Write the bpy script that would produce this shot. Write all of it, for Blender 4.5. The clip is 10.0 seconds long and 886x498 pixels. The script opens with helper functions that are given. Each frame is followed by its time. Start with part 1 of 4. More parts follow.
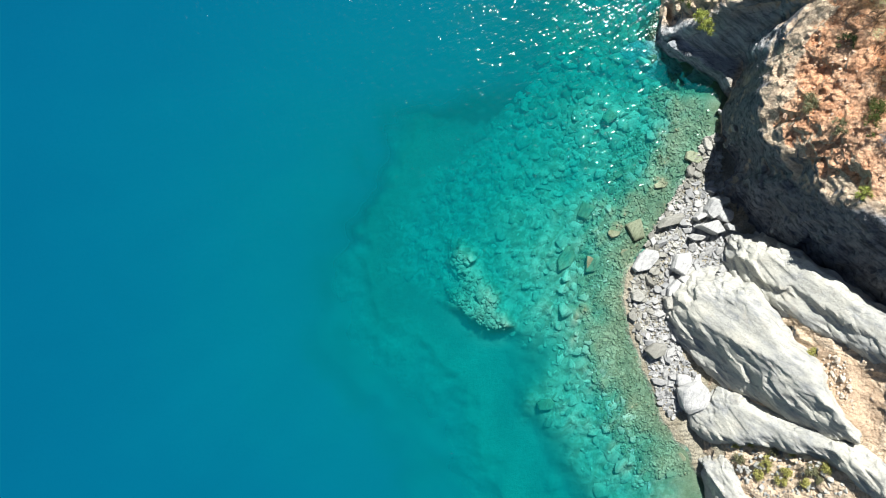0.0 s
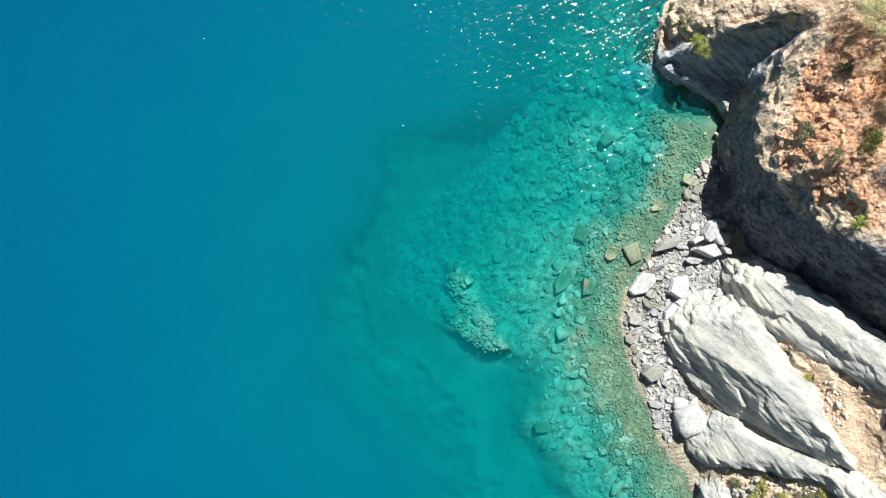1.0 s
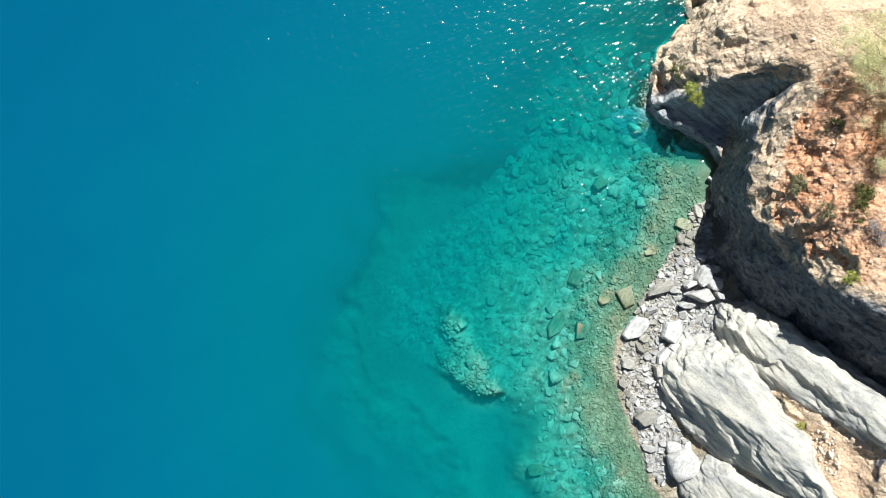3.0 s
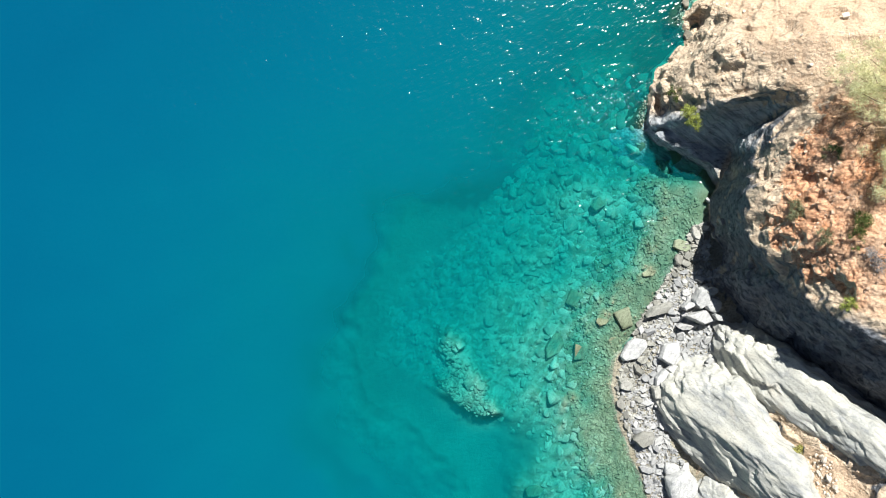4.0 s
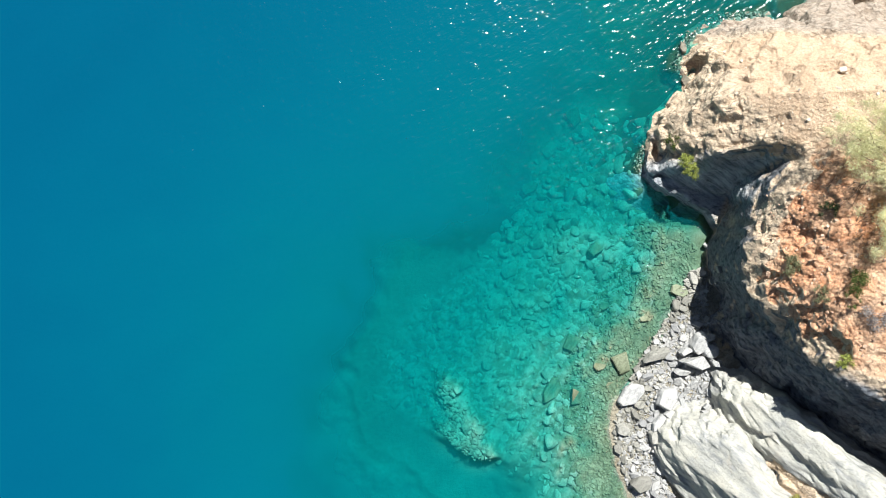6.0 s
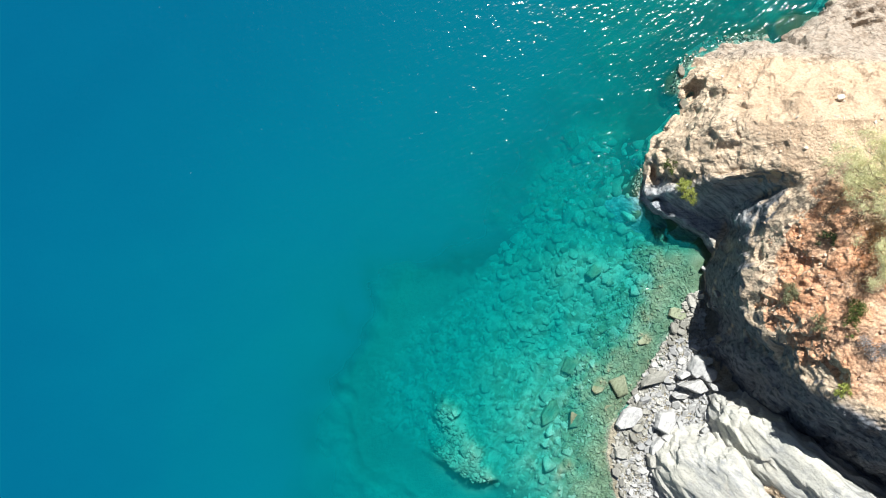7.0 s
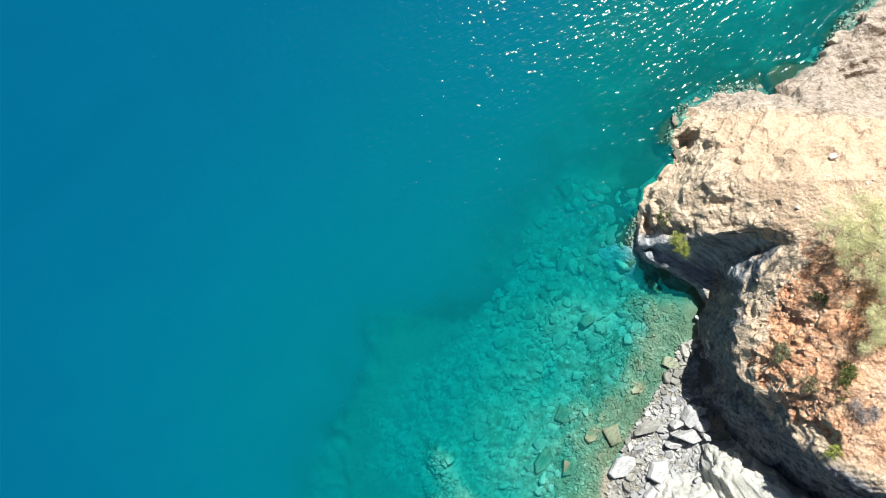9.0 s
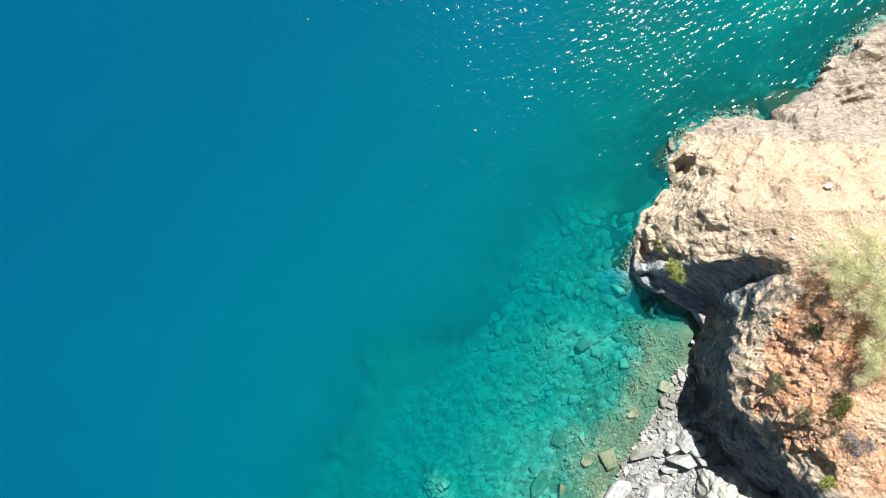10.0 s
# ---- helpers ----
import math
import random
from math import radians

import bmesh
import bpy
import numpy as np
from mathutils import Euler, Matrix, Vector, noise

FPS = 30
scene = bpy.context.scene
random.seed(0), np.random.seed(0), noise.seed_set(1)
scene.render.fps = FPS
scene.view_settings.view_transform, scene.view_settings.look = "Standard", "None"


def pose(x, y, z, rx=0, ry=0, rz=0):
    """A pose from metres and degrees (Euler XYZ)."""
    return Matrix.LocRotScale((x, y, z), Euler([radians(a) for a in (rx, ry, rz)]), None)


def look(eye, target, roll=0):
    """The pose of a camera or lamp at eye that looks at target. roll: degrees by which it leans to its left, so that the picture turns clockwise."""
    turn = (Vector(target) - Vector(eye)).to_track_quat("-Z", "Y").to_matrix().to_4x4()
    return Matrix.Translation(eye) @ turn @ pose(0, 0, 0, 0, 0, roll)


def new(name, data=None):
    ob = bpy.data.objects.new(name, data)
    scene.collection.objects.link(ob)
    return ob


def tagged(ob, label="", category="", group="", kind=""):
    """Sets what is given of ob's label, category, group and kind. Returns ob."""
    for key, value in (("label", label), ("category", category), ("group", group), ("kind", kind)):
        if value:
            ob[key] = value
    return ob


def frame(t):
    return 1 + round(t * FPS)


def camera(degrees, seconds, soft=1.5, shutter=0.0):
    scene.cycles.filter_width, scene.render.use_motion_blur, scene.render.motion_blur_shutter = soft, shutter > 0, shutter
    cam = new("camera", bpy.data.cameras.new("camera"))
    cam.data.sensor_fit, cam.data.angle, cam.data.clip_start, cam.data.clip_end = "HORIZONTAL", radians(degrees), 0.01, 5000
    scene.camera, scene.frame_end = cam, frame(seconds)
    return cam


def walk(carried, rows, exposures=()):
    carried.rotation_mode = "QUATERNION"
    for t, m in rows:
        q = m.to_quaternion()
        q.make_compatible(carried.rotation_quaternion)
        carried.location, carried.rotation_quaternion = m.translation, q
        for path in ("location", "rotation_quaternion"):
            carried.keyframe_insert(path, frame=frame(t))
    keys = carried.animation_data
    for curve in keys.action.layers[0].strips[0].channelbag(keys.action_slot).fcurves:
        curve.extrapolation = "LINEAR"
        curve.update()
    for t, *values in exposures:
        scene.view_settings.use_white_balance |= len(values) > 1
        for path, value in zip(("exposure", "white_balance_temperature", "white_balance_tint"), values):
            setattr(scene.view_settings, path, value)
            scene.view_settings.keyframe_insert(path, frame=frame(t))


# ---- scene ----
cam = camera(60.4, 10.0, soft=1.0)
PATH = [
    (0.0, -0.104, 0.830, 43.664, -1.092, 0.084, -0.181),
    (0.5, -0.003, 1.577, 43.634, -1.169, 0.082, -0.178),
    (1.0, 0.078, 2.268, 43.622, -1.250, 0.066, -0.180),
    (1.5, 0.203, 2.920, 43.612, -1.232, 0.094, -0.167),
    (2.0, 0.313, 3.545, 43.596, -1.272, 0.114, -0.160),
    (2.5, 0.382, 4.176, 43.617, -1.267, 0.089, -0.120),
    (4.0, 0.606, 6.020, 43.567, -1.275, 0.104, -0.169),
    (4.5, 0.614, 6.667, 43.569, -1.287, 0.065, -0.156),
    (5.0, 0.638, 7.377, 43.557, -1.420, 0.051, -0.168),
    (5.5, 0.701, 8.149, 43.541, -1.544, 0.096, -0.193),
    (7.0, 0.889, 10.230, 43.483, -1.670, 0.135, -0.218),
    (7.5, 0.954, 10.938, 43.464, -1.676, 0.109, -0.152),
    (8.0, 1.067, 11.613, 43.448, -1.683, 0.135, -0.139),
    (8.5, 1.216, 12.310, 43.453, -1.647, 0.196, -0.091),
    (9.0, 1.326, 13.025, 43.452, -1.682, 0.228, -0.111),
    (9.5, 1.453, 13.771, 43.431, -1.711, 0.252, -0.066),
    (10.0, 1.555, 14.468, 43.426, -1.746, 0.248, -0.041),
]
EXPOSURE = 0.91
walk(cam, [(t, pose(x, y, z, rx, ry, rz)) for t, x, y, z, rx, ry, rz in PATH], [(0.0, EXPOSURE), (10.0, EXPOSURE)])

# ---------------------------------------------------------------- light
SUN_AZ, SUN_EL = 15.0, 55.0          # degrees east of +y, degrees above the sea
world = bpy.data.worlds.new("world")
scene.world = world
world.use_nodes = True
wn = world.node_tree
wn.nodes.clear()
sky = wn.nodes.new("ShaderNodeTexSky")
sky.sky_type = "NISHITA"
sky.sun_disc = False
sky.ozone_density = 3.0
sky.dust_density = 0.6
sky.sun_elevation = radians(SUN_EL)
sky.sun_rotation = radians(SUN_AZ)
bg = wn.nodes.new("ShaderNodeBackground")
bg.inputs["Strength"].default_value = 0.03
wo = wn.nodes.new("ShaderNodeOutputWorld")
wn.links.new(sky.outputs[0], bg.inputs[0])
wn.links.new(bg.outputs[0], wo.inputs[0])
sun_data = bpy.data.lights.new("sun", "SUN")
sun_data.energy = 5.0
sun_data.angle = radians(0.5)
sun_data.color = (1.0, 0.995, 0.965)
sun = new("sun", sun_data)
away = Vector((math.sin(radians(SUN_AZ)) * math.cos(radians(SUN_EL)), math.cos(radians(SUN_AZ)) * math.cos(radians(SUN_EL)), math.sin(radians(SUN_EL))))
sun.matrix_world = look(away * 200, (0, 0, 0))


# ---------------------------------------------------------------- noise and shapes in numpy
def lattice(ix, iy, iz, seed):
    h = (ix.astype(np.int64) * 374761393 + iy.astype(np.int64) * 668265263 + iz.astype(np.int64) * 2147483647 + seed * 974634777) & 0xFFFFFFFF
    h = ((h ^ (h >> 13)) * 1274126177) & 0xFFFFFFFF
    h = ((h ^ (h >> 16)) * 2246822519) & 0xFFFFFFFF
    return ((h ^ (h >> 15)) & 0xFFFFFF) / float(0xFFFFFF)


def vnoise(x, y, z, seed=0):
    """Smooth value noise, -1 to 1."""
    fx, fy, fz = np.floor(x), np.floor(y), np.floor(z)
    u, v, w = x - fx, y - fy, z - fz
    u, v, w = (a * a * a * (a * (a * 6 - 15) + 10) for a in (u, v, w))
    out = 0
    for a in (0, 1):
        for b in (0, 1):
            for c in (0, 1):
                k = (u if a else 1 - u) * (v if b else 1 - v) * (w if c else 1 - w)
                out = out + k * lattice(fx + a, fy + b, fz + c, seed)
    return out * 2 - 1


def fbm(x, y, z, octaves=4, seed=0, gain=0.5):
    total, amp = 0, 1.0
    for o in range(octaves):
        total = total + amp * vnoise(x + 13.7 * o, y - 7.1 * o, z + 3.3 * o, seed + o)
        x, y, z, amp = x * 2.03, y * 2.03, z * 2.03, amp * gain
    return total


def facets(x, y, z, seed=0, soft=0.14):
    """Broken blocks: each cell of a jittered lattice has its own offset and tilt, with short steep risers between."""
    fx, fy, fz = np.floor(x), np.floor(y), np.floor(z)
    near, second = np.full(x.shape, 1e9), np.full(x.shape, 1e9)
    out, other = np.zeros(x.shape), np.zeros(x.shape)
    for a in (-1, 0, 1):
        for b in (-1, 0, 1):
            for c in (-1, 0, 1):
                i, j, k = fx + a, fy + b, fz + c
                h = lattice(i, j, k, seed)
                px, py, pz = x - i - h, y - j - (h * 71.37) % 1.0, z - k - (h * 131.71) % 1.0
                d = np.sqrt(px * px + py * py + pz * pz)
                tilt = [(h * q) % 1.0 - 0.5 for q in (233.17, 397.53, 613.91, 877.29)]
                value = tilt[0] * 1.2 + 1.8 * (px * tilt[1] + py * tilt[2] + pz * tilt[3])
                first = d < near
                later = ~first & (d < second)
                other = np.where(first, out, np.where(later, value, other))
                second = np.where(first, near, np.where(later, d, second))
                out = np.where(first, value, out)
                near = np.where(first, d, near)
    share = 0.5 + 0.5 * smooth(0.0, soft, second - near)
    return out * share + other * (1 - share)


def inside_distance(x, y, poly):
    """Distance to the outline of a polygon: positive inside."""
    p = np.array(poly, float)
    best = np.full(x.shape, 1e9)
    odd = np.zeros(x.shape, bool)
    for (ax, ay), (bx, by) in zip(p, np.roll(p, -1, 0)):
        dx, dy = bx - ax, by - ay
        t = np.clip(((x - ax) * dx + (y - ay) * dy) / (dx * dx + dy * dy), 0, 1)
        best = np.minimum(best, (x - ax - t * dx) ** 2 + (y - ay - t * dy) ** 2)
        cross = (ay > y) != (by > y)
        odd ^= cross & (x < dx * (y - ay) / (dy if dy else 1e-9) + ax)
    return np.where(odd, 1, -1) * np.sqrt(best)


def smooth(a, b, x):
    t = np.clip((x - a) / (b - a), 0, 1)
    return t * t * (3 - 2 * t)


# ---------------------------------------------------------------- materials
def tree_of(name):
    m = bpy.data.materials.new(name)
    m.use_nodes = True
    m.node_tree.nodes.clear()
    return m, m.node_tree


def node(nt, kind, **values):
    n = nt.nodes.new("ShaderNode" + kind)
    for k, v in values.items():
        if k in ("operation", "data_type", "blend_type", "attribute_name", "noise_dimensions", "feature", "distance", "interpolation_type", "clamp", "wave_type", "musgrave_type", "vector_type", "noise_type", "rotation_type"):
            setattr(n, k, v)
        else:
            n.inputs[k.replace("_", " ")].default_value = v
    return n


def join(nt, a, b):
    nt.links.new(a, b)


def math_node(nt, op, a, b=None, clamp=False):
    n = nt.nodes.new("ShaderNodeMath")
    n.operation = op
    n.use_clamp = clamp
    for i, v in enumerate((a, b)):
        if v is None:
            continue
        if isinstance(v, (int, float)):
            n.inputs[i].default_value = v
        else:
            nt.links.new(v, n.inputs[i])
    return n.outputs[0]


def mix_colour(nt, fac, a, b, blend="MIX"):
    n = nt.nodes.new("ShaderNodeMix")
    n.data_type = "RGBA"
    n.blend_type = blend
    n.clamp_factor = True
    for sock, v in ((n.inputs["Factor"], fac), (n.inputs[6], a), (n.inputs[7], b)):
        if isinstance(v, (int, float)):
            sock.default_value = v
        elif isinstance(v, tuple):
            sock.default_value = (*v, 1)
        else:
            nt.links.new(v, sock)
    return n.outputs[2]


def ramp(nt, value, stops):
    n = nt.nodes.new("ShaderNodeValToRGB")
    els = n.color_ramp.elements
    while len(els) < len(stops):
        els.new(0.5)
    for e, (p, c) in zip(els, stops):
        e.position = p
        e.color = (c, c, c, 1) if isinstance(c, (int, float)) else (*c, 1)
    nt.links.new(value, n.inputs[0])
    return n.outputs[0]


def noise_node(nt, vec, scale, detail=4.0, rough=0.55, distortion=0.0):
    n = node(nt, "TexNoise", Scale=scale, Detail=detail, Roughness=rough, Distortion=distortion)
    if vec is not None:
        nt.links.new(vec, n.inputs["Vector"])
    return n.outputs["Fac"]


def place(nt):
    return node(nt, "NewGeometry").outputs["Position"]


def stretched(nt, vec, turn, scale):
    """Coordinates turned about z and stretched, for bedding and streaks."""
    n = nt.nodes.new("ShaderNodeMapping")
    n.vector_type = "TEXTURE"
    n.inputs["Rotation"].default_value = [radians(a) for a in turn]
    n.inputs["Scale"].default_value = scale
    nt.links.new(vec, n.inputs["Vector"])
    return n.outputs[0]


def finish(nt, colour, rough, bumps, spec=0.3, strength=1.0):
    """Principled surface; bumps: (height socket, distance in metres)."""
    p = nt.nodes.new("ShaderNodeBsdfPrincipled")
    normal = None
    for h, dist in bumps:
        b = node(nt, "Bump", Strength=strength, Distance=dist)
        nt.links.new(h, b.inputs["Height"])
        if normal is not None:
            nt.links.new(normal, b.inputs["Normal"])
        normal = b.outputs[0]
    if normal is not None:
        nt.links.new(normal, p.inputs["Normal"])
    if isinstance(colour, tuple):
        p.inputs["Base Color"].default_value = (*colour, 1)
    else:
        nt.links.new(colour, p.inputs["Base Color"])
    if isinstance(rough, (int, float)):
        p.inputs["Roughness"].default_value = rough
    else:
        nt.links.new(rough, p.inputs["Roughness"])
    p.inputs["Specular IOR Level"].default_value = spec
    out = nt.nodes.new("ShaderNodeOutputMaterial")
    nt.links.new(p.outputs[0], out.inputs[0])
    return p


def crack_lines(nt, vec, scale, width):
    v = node(nt, "TexVoronoi", Scale=scale, feature="DISTANCE_TO_EDGE")
    nt.links.new(vec, v.inputs["Vector"])
    return ramp(nt, v.outputs["Distance"], [(0.0, 1.0), (width, 0.0)])


def broken(nt, vec, scale):
    """Chipped faces: height that falls from the middle of each chip to sharp creases."""
    v = node(nt, "TexVoronoi", Scale=scale, Randomness=1.0)
    nt.links.new(vec, v.inputs["Vector"])
    return math_node(nt, "SUBTRACT", 1.0, v.outputs["Distance"])


def rock_material(name, dark, mid, light, stain, turn=(0, 0, 35), per_object=0.0, long=2.6, scale=1.0, cracks=0.7, relief=0.05, each=0.0):
    m, nt = tree_of(name)
    pos = place(nt)
    bed = stretched(nt, pos, turn, (long, 0.35, 0.5))
    big = noise_node(nt, pos, 0.5 * scale, 5, 0.6)
    streak = noise_node(nt, bed, 1.5 * scale, 9, 0.7, 0.4)
    grain = noise_node(nt, pos, 11.0 * scale, 8, 0.72)
    base = mix_colour(nt, ramp(nt, streak, [(0.36, 0), (0.56, 1)]), dark, mid)
    base = mix_colour(nt, ramp(nt, big, [(0.40, 0), (0.62, 1)]), base, light)
    base = mix_colour(nt, ramp(nt, noise_node(nt, pos, 1.1 * scale, 6, 0.65, 0.6), [(0.56, 0), (0.74, 0.6)]), base, stain)
    base = mix_colour(nt, ramp(nt, grain, [(0.36, 0.42), (0.49, 0)]), base, tuple(c * 0.45 for c in dark))
    wob = nt.nodes.new("ShaderNodeVectorMath")
    wob.operation = "ADD"
    nt.links.new(bed, wob.inputs[0])
    nn = node(nt, "TexNoise", Scale=1.3, Detail=3.0)
    nt.links.new(pos, nn.inputs["Vector"])
    nt.links.new(nn.outputs["Color"], wob.inputs[1])
    gap = math_node(nt, "MULTIPLY", crack_lines(nt, wob.outputs[0], 0.75 * scale, 0.022), ramp(nt, noise_node(nt, pos, 0.8, 3), [(0.45, 0), (0.6, cracks)]))
    base = mix_colour(nt, gap, base, tuple(c * 0.22 for c in dark))
    if each:
        base = mix_colour(nt, math_node(nt, "MULTIPLY", math_node(nt, "POWER", node(nt, "NewGeometry").outputs["Random Per Island"], 1.5), each), base, tuple(c * 0.7 for c in dark))
    if per_object:
        info = node(nt, "ObjectInfo")
        base = mix_colour(nt, math_node(nt, "MULTIPLY", math_node(nt, "POWER", info.outputs["Random"], 2.0), per_object), base, tuple(c * 0.8 for c in dark))
    chip = broken(nt, wob.outputs[0], 2.2 * scale)
    # creases between chips darkened: crevice shade painted into the colour
    base = mix_colour(nt, ramp(nt, chip, [(0.2, 0.3), (0.4, 0)]), base, tuple(c * 0.5 for c in dark))
    finish(nt, base, 0.85, [(streak, relief / scale), (chip, 0.5 * relief / scale), (grain, 0.8 * relief / scale)], 0.25)
    return m


MAT_PALE = rock_material("pale_limestone", (0.26, 0.27, 0.275), (0.39, 0.388, 0.348), (0.48, 0.466, 0.40), (0.44, 0.385, 0.31), (0, 0, -35), cracks=0.4, relief=0.02)
MAT_BOULDER = rock_material("beach_boulder", (0.29, 0.295, 0.295), (0.43, 0.43, 0.415), (0.54, 0.53, 0.50), (0.35, 0.325, 0.285), (20, 30, 60), 0.75, 1.2, 1.3, 0.5, each=0.4)
MAT_WHITE = rock_material("white_boulder", (0.28, 0.285, 0.285), (0.43, 0.43, 0.415), (0.51, 0.505, 0.48), (0.40, 0.375, 0.33), (20, 30, 60), 0.0, 1.2, 1.3, 0.4)
MAT_WET = rock_material("brownish_shore_stone", (0.18, 0.175, 0.15), (0.32, 0.315, 0.275), (0.43, 0.42, 0.375), (0.24, 0.22, 0.16), (20, 30, 60), 0.7, 1.2, 1.3, 0.5)
MAT_AWASH = rock_material("dark_wet_rock", (0.18, 0.165, 0.125), (0.32, 0.29, 0.225), (0.42, 0.385, 0.31), (0.20, 0.175, 0.12), (20, 30, 60), 0.6, 1.2, 1.5, 0.5)
MAT_RUBBLE = rock_material("pale_sunken_rubble", (0.24, 0.26, 0.195), (0.37, 0.39, 0.30), (0.46, 0.475, 0.385), (0.29, 0.30, 0.21), (0, 0, 60), 0.0, 1.2, 0.8, 0.2, each=0.75)
MAT_SUNK = rock_material("sunken_rock", (0.095, 0.115, 0.07), (0.185, 0.215, 0.135), (0.26, 0.29, 0.195), (0.135, 0.15, 0.075), (0, 0, 60), 0.35, 1.2, 1.2, 0.6)
MAT_SOILROCK = rock_material("reddish_stone", (0.30, 0.17, 0.11), (0.48, 0.33, 0.23), (0.56, 0.43, 0.33), (0.38, 0.20, 0.12), (0, 0, 20), 0.0, 1.2, 1.5, 0.4)

MAT_TANSTONE = rock_material("pale_tan_stone", (0.38, 0.32, 0.25), (0.54, 0.47, 0.38), (0.64, 0.58, 0.49), (0.48, 0.38, 0.28), (0, 0, 20), 0.0, 1.2, 1.5, 0.3)


def cliff_material():
    """Grey bedded rock with shade painted into its steep walls, covered by red or tan soil where the mask says so."""
    m, nt = tree_of("cliff_rock_and_soil")
    pos = place(nt)
    soil = node(nt, "Attribute", attribute_name="soil").outputs["Fac"]
    red = node(nt, "Attribute", attribute_name="red").outputs["Fac"]
    bed = stretched(nt, pos, (18, 22, -28), (2.8, 0.32, 0.4))
    streak = noise_node(nt, bed, 1.3, 8, 0.7, 0.12)
    grain = noise_node(nt, pos, 7.0, 8, 0.72)
    big = noise_node(nt, pos, 0.6, 5, 0.6)
    unshaded_cap = node(nt, "Attribute", attribute_name="unshaded_cap").outputs["Fac"]
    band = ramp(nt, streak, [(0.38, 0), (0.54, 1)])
    # walls take a dark blue-grey that stands for their shade
    rock = mix_colour(nt, unshaded_cap, mix_colour(nt, band, (0.045, 0.052, 0.062), (0.18, 0.192, 0.21)), mix_colour(nt, band, (0.43, 0.32, 0.22), (0.63, 0.50, 0.36)))
    rock = mix_colour(nt, ramp(nt, big, [(0.52, 0), (0.72, 0.6)]), rock, mix_colour(nt, unshaded_cap, (0.17, 0.165, 0.165), (0.54, 0.42, 0.30)))
    rock = mix_colour(nt, ramp(nt, grain, [(0.36, 0.6), (0.49, 0)]), rock, mix_colour(nt, unshaded_cap, (0.10, 0.10, 0.10), (0.26, 0.20, 0.145)))
    beds = stretched(nt, pos, (-20, 0, 8), (2.6, 0.5, 0.5))
    gap = math_node(nt, "MULTIPLY", crack_lines(nt, beds, 1.1, 0.03), ramp(nt, noise_node(nt, pos, 0.9, 4), [(0.42, 0), (0.58, 0.8)]))
    # southern flank lifted back to a paler blue-grey
    flank = node(nt, "Attribute", attribute_name="flank").outputs["Fac"]
    rock = mix_colour(nt, math_node(nt, "MULTIPLY", flank, 0.75), rock, mix_colour(nt, ramp(nt, streak, [(0.36, 0), (0.6, 1)]), (0.16, 0.18, 0.20), (0.50, 0.53, 0.55)))
    rock = mix_colour(nt, gap, rock, (0.06, 0.057, 0.052))
    tone = noise_node(nt, pos, 1.4, 7, 0.68, 0.3)
    tan = mix_colour(nt, ramp(nt, tone, [(0.35, 0), (0.65, 1)]), (0.48, 0.345, 0.23), (0.58, 0.44, 0.31))
    rust = mix_colour(nt, ramp(nt, tone, [(0.35, 0), (0.68, 1)]), (0.59, 0.265, 0.13), (0.72, 0.47, 0.30))
    earth = mix_colour(nt, red, tan, rust)
    speck = noise_node(nt, pos, 11.0, 8, 0.75)
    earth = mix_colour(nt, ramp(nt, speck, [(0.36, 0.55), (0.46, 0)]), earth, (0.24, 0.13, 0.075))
    earth = mix_colour(nt, ramp(nt, speck, [(0.57, 0), (0.65, 0.5)]), earth, (0.62, 0.53, 0.43))
    beach = node(nt, "Attribute", attribute_name="beach").outputs["Fac"]
    pebble = mix_colour(nt, ramp(nt, tone, [(0.35, 0), (0.65, 1)]), (0.24, 0.21, 0.145), (0.40, 0.365, 0.28))
    pebble = mix_colour(nt, ramp(nt, speck, [(0.38, 0.7), (0.52, 0)]), pebble, (0.10, 0.09, 0.075))
    rock = mix_colour(nt, beach, rock, pebble)
    edge = ramp(nt, math_node(nt, "ADD", soil, math_node(nt, "MULTIPLY", math_node(nt, "SUBTRACT", tone, 0.5), 0.9)), [(0.4, 0), (0.6, 1)])
    colour = mix_colour(nt, edge, rock, earth)
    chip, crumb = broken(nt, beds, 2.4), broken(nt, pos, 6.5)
    # shade in crevices between crumbs painted dark, strongest on red earth
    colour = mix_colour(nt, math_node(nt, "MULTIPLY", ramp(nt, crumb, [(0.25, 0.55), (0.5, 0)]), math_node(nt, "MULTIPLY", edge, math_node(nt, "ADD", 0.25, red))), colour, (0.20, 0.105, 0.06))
    finish(nt, colour, 0.9, [(streak, 0.07), (math_node(nt, "MULTIPLY", chip, math_node(nt, "SUBTRACT", 1.0, edge)), 0.06), (crumb, 0.045), (grain, 0.08)], 0.2)
    return m


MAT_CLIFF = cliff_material()


